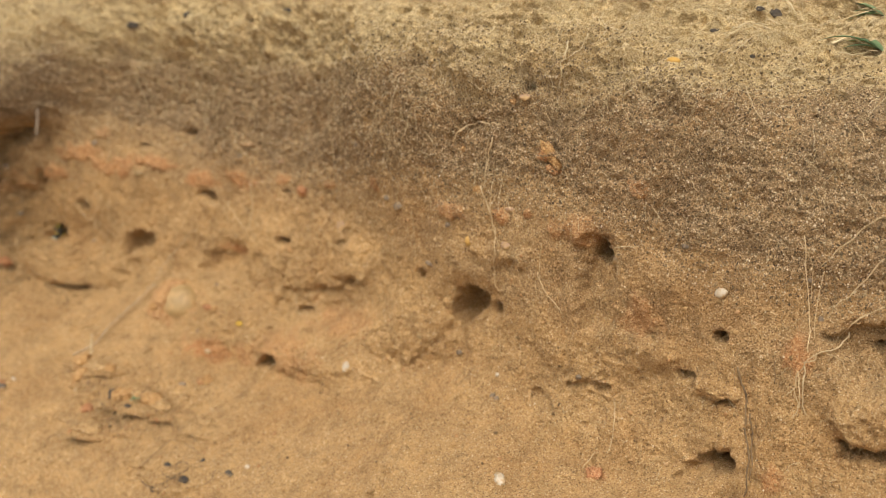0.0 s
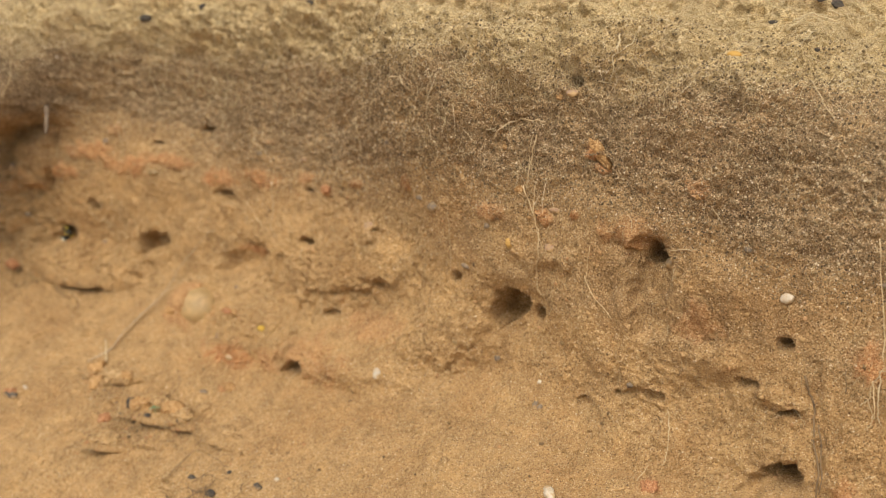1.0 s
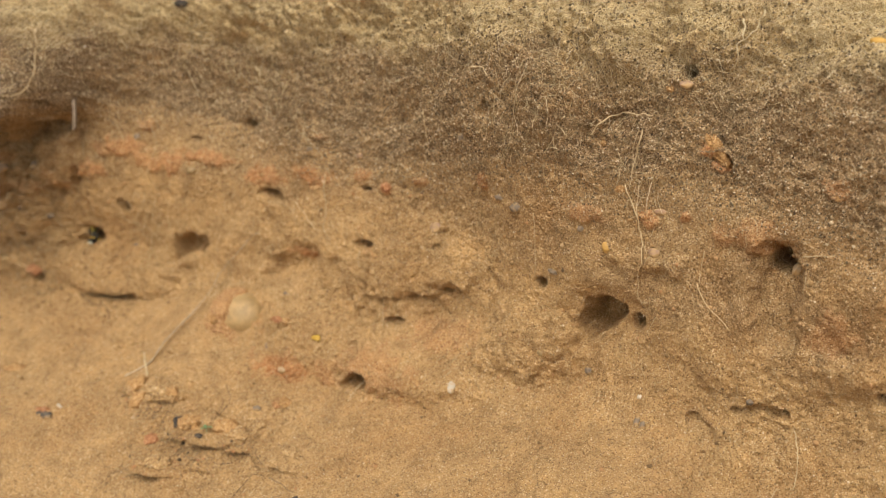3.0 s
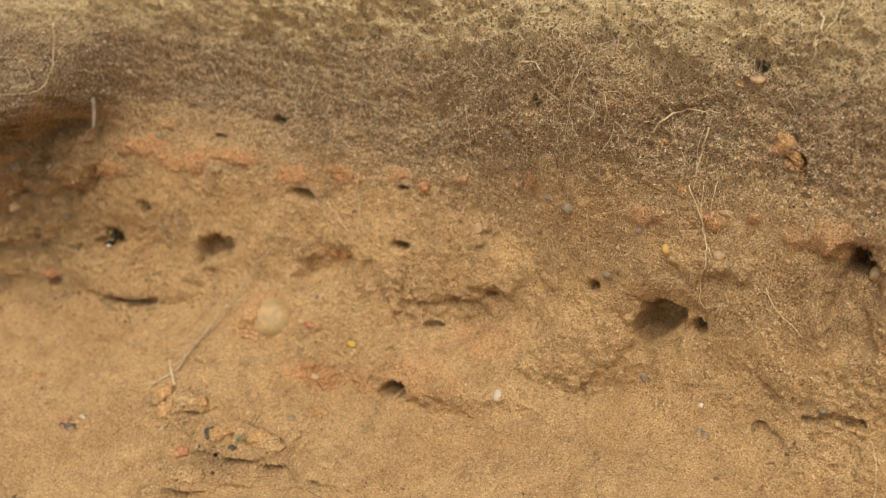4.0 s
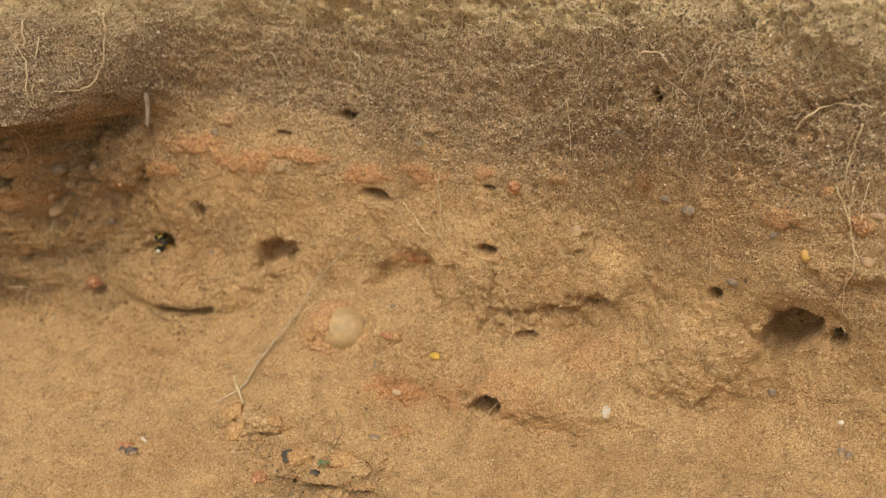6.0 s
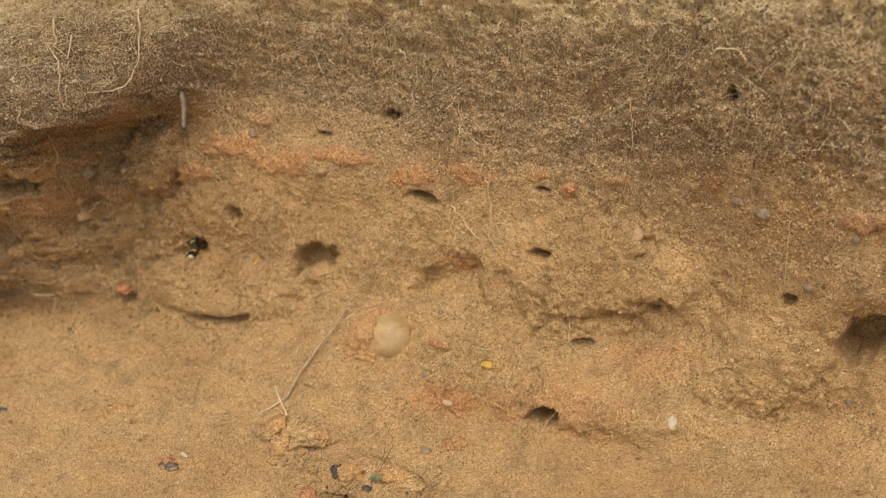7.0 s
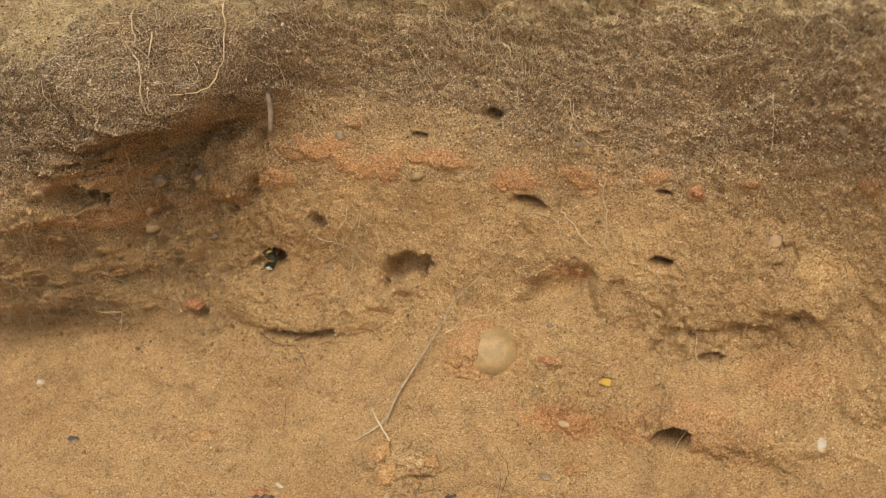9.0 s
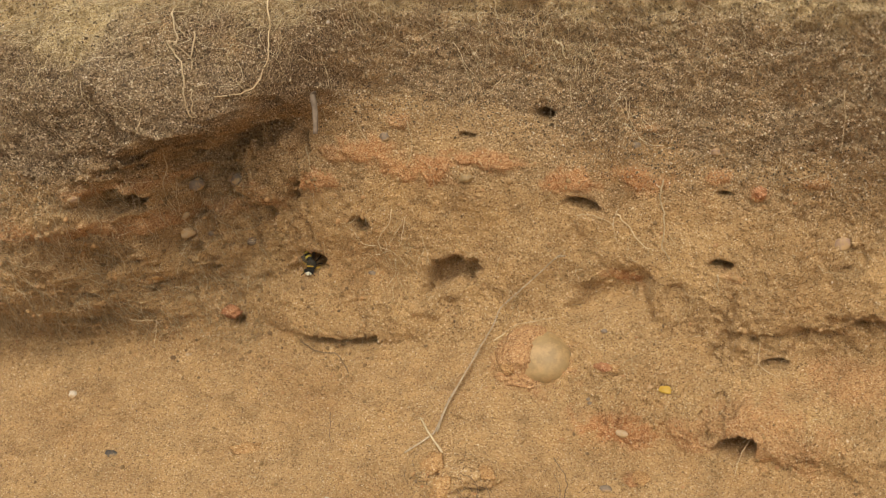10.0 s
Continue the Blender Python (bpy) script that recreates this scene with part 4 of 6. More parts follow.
def wasp(x, v, d):
    """A digger wasp at its burrow, head down; y points up the bank, z out of it."""
    black = coat("wasp_black", (0.022, 0.019, 0.014), 0.75, 0.06)
    grey = coat("wasp_grey_fuzz", (0.045, 0.038, 0.026), 0.9, 0.05)
    cream = coat("wasp_cream", (0.72, 0.66, 0.46), 0.5, 0.4)
    yellow = coat("wasp_yellow", (0.55, 0.33, 0.03), 0.45, 0.4)
    banded = coat("wasp_banded", (0.02, 0.018, 0.014), 0.6, 0.12, (0.50, 0.36, 0.05))
    smoky, n, l, p = material("wasp_wing")
    p.inputs["Base Color"].default_value = (0.10, 0.075, 0.04, 1)
    p.inputs["Roughness"].default_value, p.inputs["Alpha"].default_value = 0.3, 0.55
    thing = new("digger_wasp")
    thing.matrix_world = Matrix.Translation(place(x, v, d)) @ pose(0, 0, 0, 62, 0, 16) @ Matrix.Translation((0.0015, -0.001, -0.003)) @ Matrix.Scale(1.05, 4)
    tagged(thing, "black and yellow digger wasp with cream face at its burrow mouth", "wasp")
    head = part("head", ball((0.0021, 0.0017, 0.0017), (0, -0.0014, 0.0052), (15, 0, 0)), black, thing, "round dark grey head")
    part("face", ball((0.00150, 0.00100, 0.0011), (-0.0001, -0.0023, 0.0060), (20, 0, 0)), cream, head, "cream-coloured face")
    part("face_stripe", ball((0.00022, 0.0008, 0.0009), (0.0006, -0.0026, 0.0062), (20, 0, -20)), black, head, "black stripe")
    for s in (-1, 1):
        part("eye", ball((0.0006, 0.0010, 0.0011), (s * 0.0017, -0.0012, 0.0054), (10, s * 15, 0)), black, head)
        part("antenna", tube([Vector((s * 0.0005, -0.0018, 0.0068)), Vector((s * 0.0016, -0.0022, 0.0078)), Vector((s * 0.0030, -0.0034, 0.0072))], 0.00017, 0.00022, 6), black, head)
    part("thorax", lump((0.0023, 0.0026, 0.0021), 0.05, 60, 3), grey, thing, "dark fuzzy thorax").location = (0.0001, 0.0016, 0.0036)
    part("collar", ball((0.0017, 0.0004, 0.0014), (0, 0.0008, 0.0050)), yellow, thing, "thin yellow collar")
    abdomen = part("abdomen", ball((0.0016, 0.0034, 0.0015), (0, 0, 0)), banded, thing, "black abdomen with yellow bands")
    abdomen.location, abdomen.rotation_euler = (-0.0021, 0.0058, 0.0026), (radians(-14), 0, radians(32))
    for s in (-1, 1):
        wing = bmesh.new()
        pts = [wing.verts.new(q) for q in ((0, 0, 0), (s * 0.0012, 0.0015, 0.0002), (s * 0.0016, 0.0050, 0.0003), (s * 0.0006, 0.0072, 0.0001), (-s * 0.0003, 0.0045, 0.0001))]
        wing.faces.new(pts)
        bmesh.ops.solidify(wing, geom=wing.faces[:], thickness=0.00006)
        w = part("wing", wing, smoky, thing, "smoky folded wing")
        w.location, w.rotation_euler = (s * 0.0012, 0.0018, 0.0047), (radians(-14), 0, radians(22 - s * 8))
    legs = (((1, 0.0002), (0.0030, 0.0006, 0.0034), (0.0038, 0.0016, 0.0012), yellow), ((-1, 0.0002), (-0.0030, -0.0006, 0.0026), (-0.0044, -0.0022, 0.0012), yellow),
            ((1, 0.0016), (0.0034, 0.0024, 0.0032), (0.0044, 0.0028, 0.0008), black), ((-1, 0.0016), (-0.0034, 0.0026, 0.0030), (-0.0042, 0.0040, 0.0008), yellow),
            ((1, 0.0028), (0.0030, 0.0046, 0.0030), (0.0034, 0.0064, 0.0006), black), ((-1, 0.0028), (-0.0032, 0.0050, 0.0028), (-0.0040, 0.0068, 0.0006), black))
    for (s, y), knee, foot, mat in legs:
        part("leg", tube([Vector((s * 0.0012, y, 0.0024)), Vector(knee), Vector(foot)], 0.00036, 0.00018, 6), mat, thing)
    return thing


def leaf_blade(length, width, bend, turn, rise):
    """A narrow, folded, arching blade."""
    bm, rows = bmesh.new(), []
    for i in range(9):
        f = i / 8
        w = width * math.sin(math.pi * min(1, 0.12 + f * 0.9)) ** 0.7
        c = Vector((math.cos(turn) * length * f, math.sin(turn) * length * f, length * (rise * f - bend * f * f)))
        s = Vector((-math.sin(turn), math.cos(turn), 0)) * w
        rows.append([bm.verts.new(c - s + Vector((0, 0, w * 0.4))), bm.verts.new(c), bm.verts.new(c + s + Vector((0, 0, w * 0.4)))])
    for a, b in zip(rows, rows[1:]):
        for k in range(2):
            bm.faces.new((a[k], a[k + 1], b[k + 1], b[k]))
    bmesh.ops.solidify(bm, geom=bm.faces[:], thickness=0.0002)
    return bm


def grass_tuft(x, v, blades, length):
    thing = new("grass_tuft")
    thing.location = on_bank(x, v)
    tagged(thing, "small tuft of green grass on the dry turf edge", "grass")
    rng = random.Random(int(v * 1e4))
    for k in range(blades):
        turn = radians(150 + 70 * k / blades + rng.uniform(-12, 12))
        part("blade", leaf_blade(length * rng.uniform(0.6, 1.0), rng.uniform(0.0012, 0.0020), 0.55, turn, rng.uniform(0.35, 0.8)), LEAF, thing)
    return thing


def sprout(x, v):
    thing = new("seedling")
    thing.location = on_bank(x, v)
    tagged(thing, "tiny green seedling among sand debris", "seedling")
    part("stem", tube([Vector((0, 0, -0.001)), Vector((0.0003, -0.0004, 0.003))], 0.0002, 0.0002, 6), LEAF, thing)
    for turn in (20, 165, 260):
        ob = part("leaf", leaf_blade(0.0035, 0.0009, 0.4, radians(turn), 0.5), LEAF, thing)
        ob.location = (0.0003, -0.0004, 0.0028)
    return thing


# ---- things on the bank ----
root(((-0.6736, 0.4488), (-0.6672, 0.4432), (-0.6640, 0.4376), (-0.6664, 0.4368), (-0.6640, 0.4336), (-0.6600, 0.4304), (-0.6568, 0.4200), (-0.6560, 0.4152), (-0.6544, 0.4132), (-0.6544, 0.4172), (-0.6544, 0.4236)), 0.00041, 0.00029)
root(((-0.6400, 0.4516), (-0.6384, 0.4412), (-0.6392, 0.4316), (-0.6416, 0.4236), (-0.6456, 0.4196), (-0.6496, 0.4204)), 0.00039, 0.00031, lift=0.0015)
root(((-0.6512, 0.4212), (-0.6512, 0.4236), (-0.6544, 0.4244)), 0.00030, 0.00023)
root(((-0.6680, 0.4440), (-0.6632, 0.4400), (-0.6608, 0.4384)), 0.00028, 0.00020)
root(((-0.6584, 0.4400), (-0.6592, 0.4328)), 0.00040, 0.00032)
root(((-0.6648, 0.4368), (-0.6600, 0.4328), (-0.6560, 0.4288)), 0.00028, 0.00020)
root(((-0.6864, 0.3928), (-0.6904, 0.3824), (-0.6936, 0.3728), (-0.6984, 0.3600)), 0.00036, 0.00020, ROOT, lift=0.01)
root(((-0.6696, 0.4128), (-0.6712, 0.4080), (-0.6720, 0.4040)), 0.00027, 0.00020)
root(((-0.6240, 0.4068), (-0.6232, 0.4012), (-0.6184, 0.3956)), 0.00024, 0.00016)
root(((-0.6472, 0.3884), (-0.6448, 0.3860), (-0.6440, 0.3820)), 0.00029, 0.00021)
root(((-0.4968, 0.3964), (-0.4976, 0.3892), (-0.4952, 0.3788), (-0.4944, 0.3692), (-0.4912, 0.3644)), 0.00038, 0.00023)
root(((-0.5152, 0.3804), (-0.5104, 0.3764), (-0.5048, 0.3700), (-0.4992, 0.3676)), 0.00031, 0.00024)
root(((-0.5152, 0.4268), (-0.5128, 0.4188), (-0.5072, 0.4092)), 0.00027, 0.00015)
root(((-0.4720, 0.3612), (-0.4712, 0.3580), (-0.4704, 0.3532)), 0.00027, 0.00016)
root(((-0.7240, 0.3080), (-0.7168, 0.3072), (-0.7128, 0.3064), (-0.7136, 0.2928)), 0.00032, 0.00018, ROOT, lift=0.003)
root(((-0.6520, 0.3044), (-0.6448, 0.3012), (-0.6368, 0.3020), (-0.6304, 0.2980), (-0.6256, 0.2948)), 0.00034, 0.00030, DARK_TWIG, label="short dark brown twig poking out of the sand", lift=0.002, name="twig", category="twig")
root(((-0.5616, 0.3196), (-0.5568, 0.3252), (-0.5496, 0.3300), (-0.5368, 0.3340)), 0.00024, 0.00020, ROOT, label="fine pale rootlet arching over a half-buried stone", lift=0.006)
root(((-0.4488, 0.3996), (-0.4424, 0.4020), (-0.4344, 0.4052)), 0.00026, 0.00015)
root(((-0.6120, 0.3692), (-0.6136, 0.3628), (-0.6192, 0.3556), (-0.6184, 0.3508)), 0.00025, 0.00017)
root(((-0.6208, 0.4540), (-0.6200, 0.4492)), 0.00031, 0.00023)
root(((-0.6592, 0.3384), (-0.6592, 0.3456), (-0.6608, 0.3480)), 0.00026, 0.00017)
root(((-0.4512, 0.3028), (-0.4504, 0.2964), (-0.4536, 0.2908)), 0.00025, 0.00018)
root(((-0.7024, 0.3488), (-0.7024, 0.3384), (-0.7056, 0.3264)), 0.00021, 0.00013)
root(((-0.6032, 0.4060), (-0.6016, 0.3964), (-0.6032, 0.3876)), 0.00020, 0.00012)
root(((-0.5696, 0.4588), (-0.5688, 0.4524), (-0.5672, 0.4476)), 0.00031, 0.00019)
root(((-0.5456, 0.4460), (-0.5424, 0.4436), (-0.5408, 0.4404)), 0.00054, 0.00023, STRAW, label="short flat piece of dry straw in the soil")
root(((-0.3264, 0.4204), (-0.3216, 0.4252), (-0.3152, 0.4300), (-0.3048, 0.4316), (-0.2984, 0.4316)), 0.00045, 0.00023)
root(((-0.3024, 0.4252), (-0.3048, 0.4172), (-0.3064, 0.4100), (-0.3080, 0.4028)), 0.00037, 0.00022)
root(((-0.3040, 0.4252), (-0.3072, 0.4164), (-0.3048, 0.4124)), 0.00022, 0.00015)
root(((-0.3096, 0.4044), (-0.3040, 0.3932), (-0.3032, 0.3868), (-0.3008, 0.3796), (-0.3048, 0.3684), (-0.3040, 0.3604), (-0.2992, 0.3596)), 0.00030, 0.00019)
root(((-0.3568, 0.3892), (-0.3576, 0.3812), (-0.3584, 0.3644)), 0.00023, 0.00016)
root(((-0.3880, 0.4444), (-0.3792, 0.4436), (-0.3736, 0.4404)), 0.00048, 0.00020)
root(((-0.3552, 0.4468), (-0.3584, 0.4396), (-0.3608, 0.4284), (-0.3648, 0.4156), (-0.3680, 0.4124)), 0.00023, 0.00015)
root(((-0.3744, 0.4340), (-0.3664, 0.4300)), 0.00020, 0.00012)
root(((-0.2720, 0.3828), (-0.2736, 0.3748), (-0.2752, 0.3668)), 0.00019, 0.00011)
root(((-0.2632, 0.4668), (-0.2608, 0.4612), (-0.2624, 0.4556), (-0.2632, 0.4468)), 0.00051, 0.00018, STRAW, label="pale dry grass shoot hanging over the edge of the bank", lift=0.003)
root(((-0.2576, 0.4724), (-0.2592, 0.4660), (-0.2600, 0.4580)), 0.00037, 0.00015, STRAW, label="pale dry grass shoot hanging over the edge of the bank", lift=0.003)
root(((-0.3352, 0.4604), (-0.3312, 0.4596), (-0.3288, 0.4612)), 0.00038, 0.00030, STRAW, label="short pale piece of dry straw")
root(((-0.3456, 0.4692), (-0.3440, 0.4644), (-0.3432, 0.4588)), 0.00031, 0.00015)
root(((-0.3168, 0.4588), (-0.3088, 0.4556), (-0.3040, 0.4524)), 0.00022, 0.00011)
root(((-0.2696, 0.4340), (-0.2728, 0.4380), (-0.2656, 0.4372)), 0.00018, 0.00011)
root(((-0.4488, 0.2980), (-0.4520, 0.2908), (-0.4520, 0.2860)), 0.00025, 0.00017, ROOT, lift=0.004)
root(((-0.1856, 0.4572), (-0.1784, 0.4508), (-0.1720, 0.4420), (-0.1680, 0.4380)), 0.00032, 0.00016)
root(((-0.1360, 0.4436), (-0.1320, 0.4396), (-0.1296, 0.4348)), 0.00026, 0.00015)
root(((-0.1184, 0.4108), (-0.1248, 0.4068), (-0.1344, 0.3956), (-0.1400, 0.3892)), 0.00034, 0.00021)
root(((-0.1168, 0.3956), (-0.1232, 0.3868), (-0.1304, 0.3780), (-0.1352, 0.3756)), 0.00034, 0.00014)
root(((-0.1472, 0.3996), (-0.1448, 0.3828), (-0.1424, 0.3708), (-0.1400, 0.3572)), 0.00028, 0.00021)
root(((-0.1280, 0.3636), (-0.1304, 0.3580), (-0.1360, 0.3572), (-0.1416, 0.3508), (-0.1432, 0.3428), (-0.1456, 0.3396)), 0.00033, 0.00022, ROOT, label="forked pale root clinging to the bank", lift=0.003)
root(((-0.1400, 0.3524), (-0.1392, 0.3420), (-0.1376, 0.3348)), 0.00036, 0.00022, ROOT, lift=0.003)
root(((-0.1424, 0.3500), (-0.1400, 0.3364)), 0.00029, 0.00022, ROOT, lift=0.003)
root(((-0.1688, 0.3460), (-0.1648, 0.3364), (-0.1616, 0.3228), (-0.1576, 0.3100), (-0.1576, 0.2972)), 0.00054, 0.00038, DARK_TWIG, label="brown root running down the sandy slope", lift=0.001)
root(((-0.1616, 0.3300), (-0.1584, 0.3172), (-0.1560, 0.3036)), 0.00039, 0.00031, DARK_TWIG, label="brown root running down the sandy slope", lift=0.001)
root(((-0.1536, 0.3516), (-0.1528, 0.3436)), 0.00030, 0.00022, DARK_TWIG, label="brown root running down the sandy slope", lift=0.001)
root(((-0.2296, 0.3212), (-0.2256, 0.3124), (-0.2240, 0.3020), (-0.2248, 0.2996)), 0.00026, 0.00017)
root(((-0.2328, 0.2900), (-0.2304, 0.2980)), 0.00025, 0.00016)
root(((-0.2312, 0.3852), (-0.2184, 0.3868)), 0.00025, 0.00017)
root(((-0.1584, 0.3700), (-0.1560, 0.3692), (-0.1568, 0.3668)), 0.00018, 0.00011)
root(((-0.1912, 0.4732), (-0.1880, 0.4772)), 0.00033, 0.00016, STRAW, label="short pale piece of dry straw", lift=0.002)
root(((-0.1904, 0.5076), (-0.1808, 0.4988)), 0.00044, 0.00026, STRAW, label="thin dry stalk lying on the turf edge", lift=0.006)
root(((-0.1592, 0.4812), (-0.1560, 0.4868), (-0.1488, 0.4860)), 0.00057, 0.00024, STRAW, label="grey dry grass blade on the turf edge", lift=0.004)
root(((-0.1560, 0.4796), (-0.1488, 0.4804), (-0.1416, 0.4820)), 0.00032, 0.00016, STRAW, label="thin dry grass blade on the turf edge", lift=0.004)
root(((-0.2008, 0.4836), (-0.1976, 0.4892), (-0.1880, 0.4892)), 0.00034, 0.00017, STRAW, label="thin dry grass blade on the turf edge", lift=0.004)
root(((-0.2016, 0.4796), (-0.1976, 0.4868), (-0.1880, 0.4852)), 0.00033, 0.00017, STRAW, label="thin dry grass blade on the turf edge", lift=0.005)
root(((-0.2024, 0.4908), (-0.1960, 0.4916), (-0.1856, 0.4868)), 0.00034, 0.00017, STRAW, label="thin dry grass blade on the turf edge", lift=0.003)
root(((-0.1536, 0.5124), (-0.1632, 0.5012), (-0.1744, 0.4956)), 0.00026, 0.00017, STRAW, label="thin dry grass blade on the turf edge", lift=0.004)
root(((-0.5216, 0.2788), (-0.5144, 0.2724), (-0.5120, 0.2668), (-0.5096, 0.2628)), 0.00025, 0.00016, DARK_TWIG, label="thin dark rootlet in the sand debris", lift=0.003)
root(((-0.5088, 0.2612), (-0.5136, 0.2668), (-0.5184, 0.2724)), 0.00019, 0.00015, DARK_TWIG, label="thin dark rootlet in the sand debris", lift=0.004)
root(((-0.6232, 0.2780), (-0.6136, 0.2668)), 0.00023, 0.00018, DARK_TWIG, label="thin dark rootlet on the sand", lift=0.001)
root(((-0.5528, 0.2708), (-0.5432, 0.2684), (-0.5416, 0.2556)), 0.00021, 0.00012, DARK_TWIG, label="thin dark rootlet in the sand debris", lift=0.003)
root(((-0.5504, 0.2732), (-0.5392, 0.2628), (-0.5344, 0.2540)), 0.00021, 0.00012, DARK_TWIG, label="thin dark rootlet in the sand debris", lift=0.003)
root(((-0.5320, 0.2620), (-0.5176, 0.2612), (-0.5240, 0.2476)), 0.00020, 0.00012, DARK_TWIG, label="thin dark rootlet in the sand debris", lift=0.003)
root(((-0.5176, 0.2628), (-0.5160, 0.2660), (-0.5080, 0.2636)), 0.00020, 0.00012, DARK_TWIG, label="thin dark rootlet in the sand debris", lift=0.003)
root(((-0.5512, 0.2636), (-0.5440, 0.2588), (-0.5344, 0.2628)), 0.00021, 0.00012, DARK_TWIG, label="thin dark rootlet in the sand debris", lift=0.003)
stone(-0.3680, 0.3908, 0.0031, 0.0025)
stone(-0.3792, 0.3948, 0.0029, 0.0017)
stone(-0.2968, 0.3804, 0.0027, 0.0021, PINK_STONE, label="small pinkish brown pebble stuck in the bank")
stone(-0.3488, 0.3668, 0.0026, 0.0016, turn=-15)
stone(-0.3192, 0.3796, 0.0024, 0.0027, YELLOW, label="small yellow ochre pebble stuck in the bank")
stone(-0.4256, 0.3812, 0.0028, 0.0032, PINK_STONE, label="small pinkish pebble under a crumbling edge")
stone(-0.3960, 0.3076, 0.0020, 0.0031, WHITE_STONE, label="small whitish angular chip at the foot of the bank", angular=0.4, sink=0.6, flat=0.5)
stone(-0.3008, 0.3204, 0.0014, 0.0012, WHITE_STONE, label="tiny white quartz chip on loose sand", angular=0.2)
stone(-0.2984, 0.3100, 0.0016, 0.0022)
stone(-0.2480, 0.3308, 0.0016, 0.0014)
stone(-0.3304, 0.3268, 0.0017, 0.0018, GREY_STONE, label="small grey pebble on loose sand")
stone(-0.3536, 0.3340, 0.0019, 0.0015, PALE_STONE, label="small pale pebble at the crumbling edge")
stone(-0.2952, 0.3964, 0.0031, 0.0012, PINK_STONE, label="flat reddish pebble in the bank")
clod(-0.3128, 0.4028, 0.0023, 0.0017, ORANGE_CLAY, label="small ochre clay crumb in the dark soil", sink=0.5)
stone(-0.3320, 0.3852, 0.0016, 0.0015)
clod(-0.3216, 0.4188, 0.0018, 0.0017, ORANGE_CLAY, label="small ochre clay crumb in the dark soil", sink=0.5)
clod(-0.2912, 0.4412, 0.0018, 0.0014, ORANGE_CLAY, label="small ochre clay crumb in the dark soil", sink=0.5)
stone(-0.2840, 0.4428, 0.0028, 0.0018, PINK_STONE, label="small dull red pebble in the dark soil")
stone(-0.4008, 0.4188, 0.0022, 0.0021)
stone(-0.3736, 0.4324, 0.0010, 0.0008)
stone(-0.1800, 0.3740, 0.0028, 0.0021, WHITE_STONE, label="smooth white oval pebble set in the brown bank", sink=0.2, flat=0.8, rough=0.12, turn=20)
stone(-0.2656, 0.2756, 0.0026, 0.0045, WHITE_STONE, label="white chalky chip lying on loose sand", angular=0.45, turn=15, sink=0.1)
stone(-0.2952, 0.3092, 0.0014, 0.0020)
stone(-0.2360, 0.3772, 0.0028, 0.0030, TAN_STONE, label="brown pebble lodged in a burrow mouth", sink=0.45)
stone(-0.2144, 0.4628, 0.0032, 0.0019, AMBER, label="smooth amber-coloured oval grain on the bank edge", turn=-8, sink=0.1, rough=0.04)
stone(-0.1384, 0.3708, 0.0011, 0.0018)
stone(-0.1440, 0.3844, 0.0013, 0.0011)
stone(-0.4208, 0.2372, 0.0038, 0.0018, BLACK_STONE, label="small dark stone chip on the sand")
stone(-0.4128, 0.2428, 0.0015, 0.0014, WHITE_STONE, label="tiny white quartz chip on loose sand", angular=0.2)
stone(-0.1968, 0.3892, 0.0017, 0.0012)
clod(-0.2192, 0.4068, 0.0015, 0.0010, ORANGE_CLAY, label="small ochre clay crumb in the dark soil", sink=0.5)
stone(-0.5776, 0.3860, 0.0029, 0.0019, PALE_STONE, label="small pale grey pebble in the clay band", sink=0.2)
stone(-0.6136, 0.3988, 0.0021, 0.0021)
stone(-0.5096, 0.4084, 0.0021, 0.0015)
stone(-0.4776, 0.4092, 0.0023, 0.0018, PINK_STONE, label="small buff pebble stuck in the dark soil", angular=0.15)
stone(-0.6808, 0.3744, 0.0039, 0.0035, PINK_STONE, label="rounded reddish pebble in the recess")
stone(-0.6888, 0.3752, 0.0036, 0.0029, GREY_STONE, label="rounded grey pebble in the recess")
stone(-0.6760, 0.3760, 0.0026, 0.0032, GREY_STONE, label="grey pebble wedged in the recess", turn=30)
stone(-0.7000, 0.3544, 0.0036, 0.0027, TAN_STONE, label="rounded tan pebble under the buttress")
stone(-0.6976, 0.3624, 0.0022, 0.0018, TAN_STONE, label="small tan pebble in the recess")
stone(-0.6928, 0.3520, 0.0022, 0.0016)
stone(-0.6784, 0.3472, 0.0023, 0.0019)
stone(-0.7032, 0.3192, 0.0026, 0.0021, PALE_STONE, label="small pale pebble at the top of the sand slope")
stone(-0.7408, 0.2648, 0.0025, 0.0019, WHITE_STONE, label="small white quartz pebble on loose sand", angular=0.2)
stone(-0.7016, 0.2464, 0.0028, 0.0018, BLACK_STONE, label="small dark stone chip on loose sand")
stone(-0.6984, 0.2904, 0.0013, 0.0011, TAN_STONE, label="tiny tan pebble on the sand")
stone(-0.6248, 0.3412, 0.0019, 0.0013)
stone(-0.4992, 0.2932, 0.0029, 0.0015, TAN_STONE, label="flat tan pebble in a red clay patch")
stone(-0.5168, 0.3028, 0.0009, 0.0009, GREY_STONE, label="tiny dark pebble on the sand")
stone(-0.7136, 0.3808, 0.0032, 0.0016, PINK_STONE, label="small pinkish pebble at a burrow mouth")
stone(-0.6248, 0.4460, 0.0009, 0.0009, WHITE_STONE, label="tiny white quartz grain in the dark soil")
stone(-0.5160, 0.3316, 0.0015, 0.0013, GREY_STONE, label="tiny grey pebble on the sand")
stone(-0.6024, 0.2412, 0.0034, 0.0023, BLACK_STONE, label="shiny black stone chip on loose sand", angular=0.3, sink=0.15)
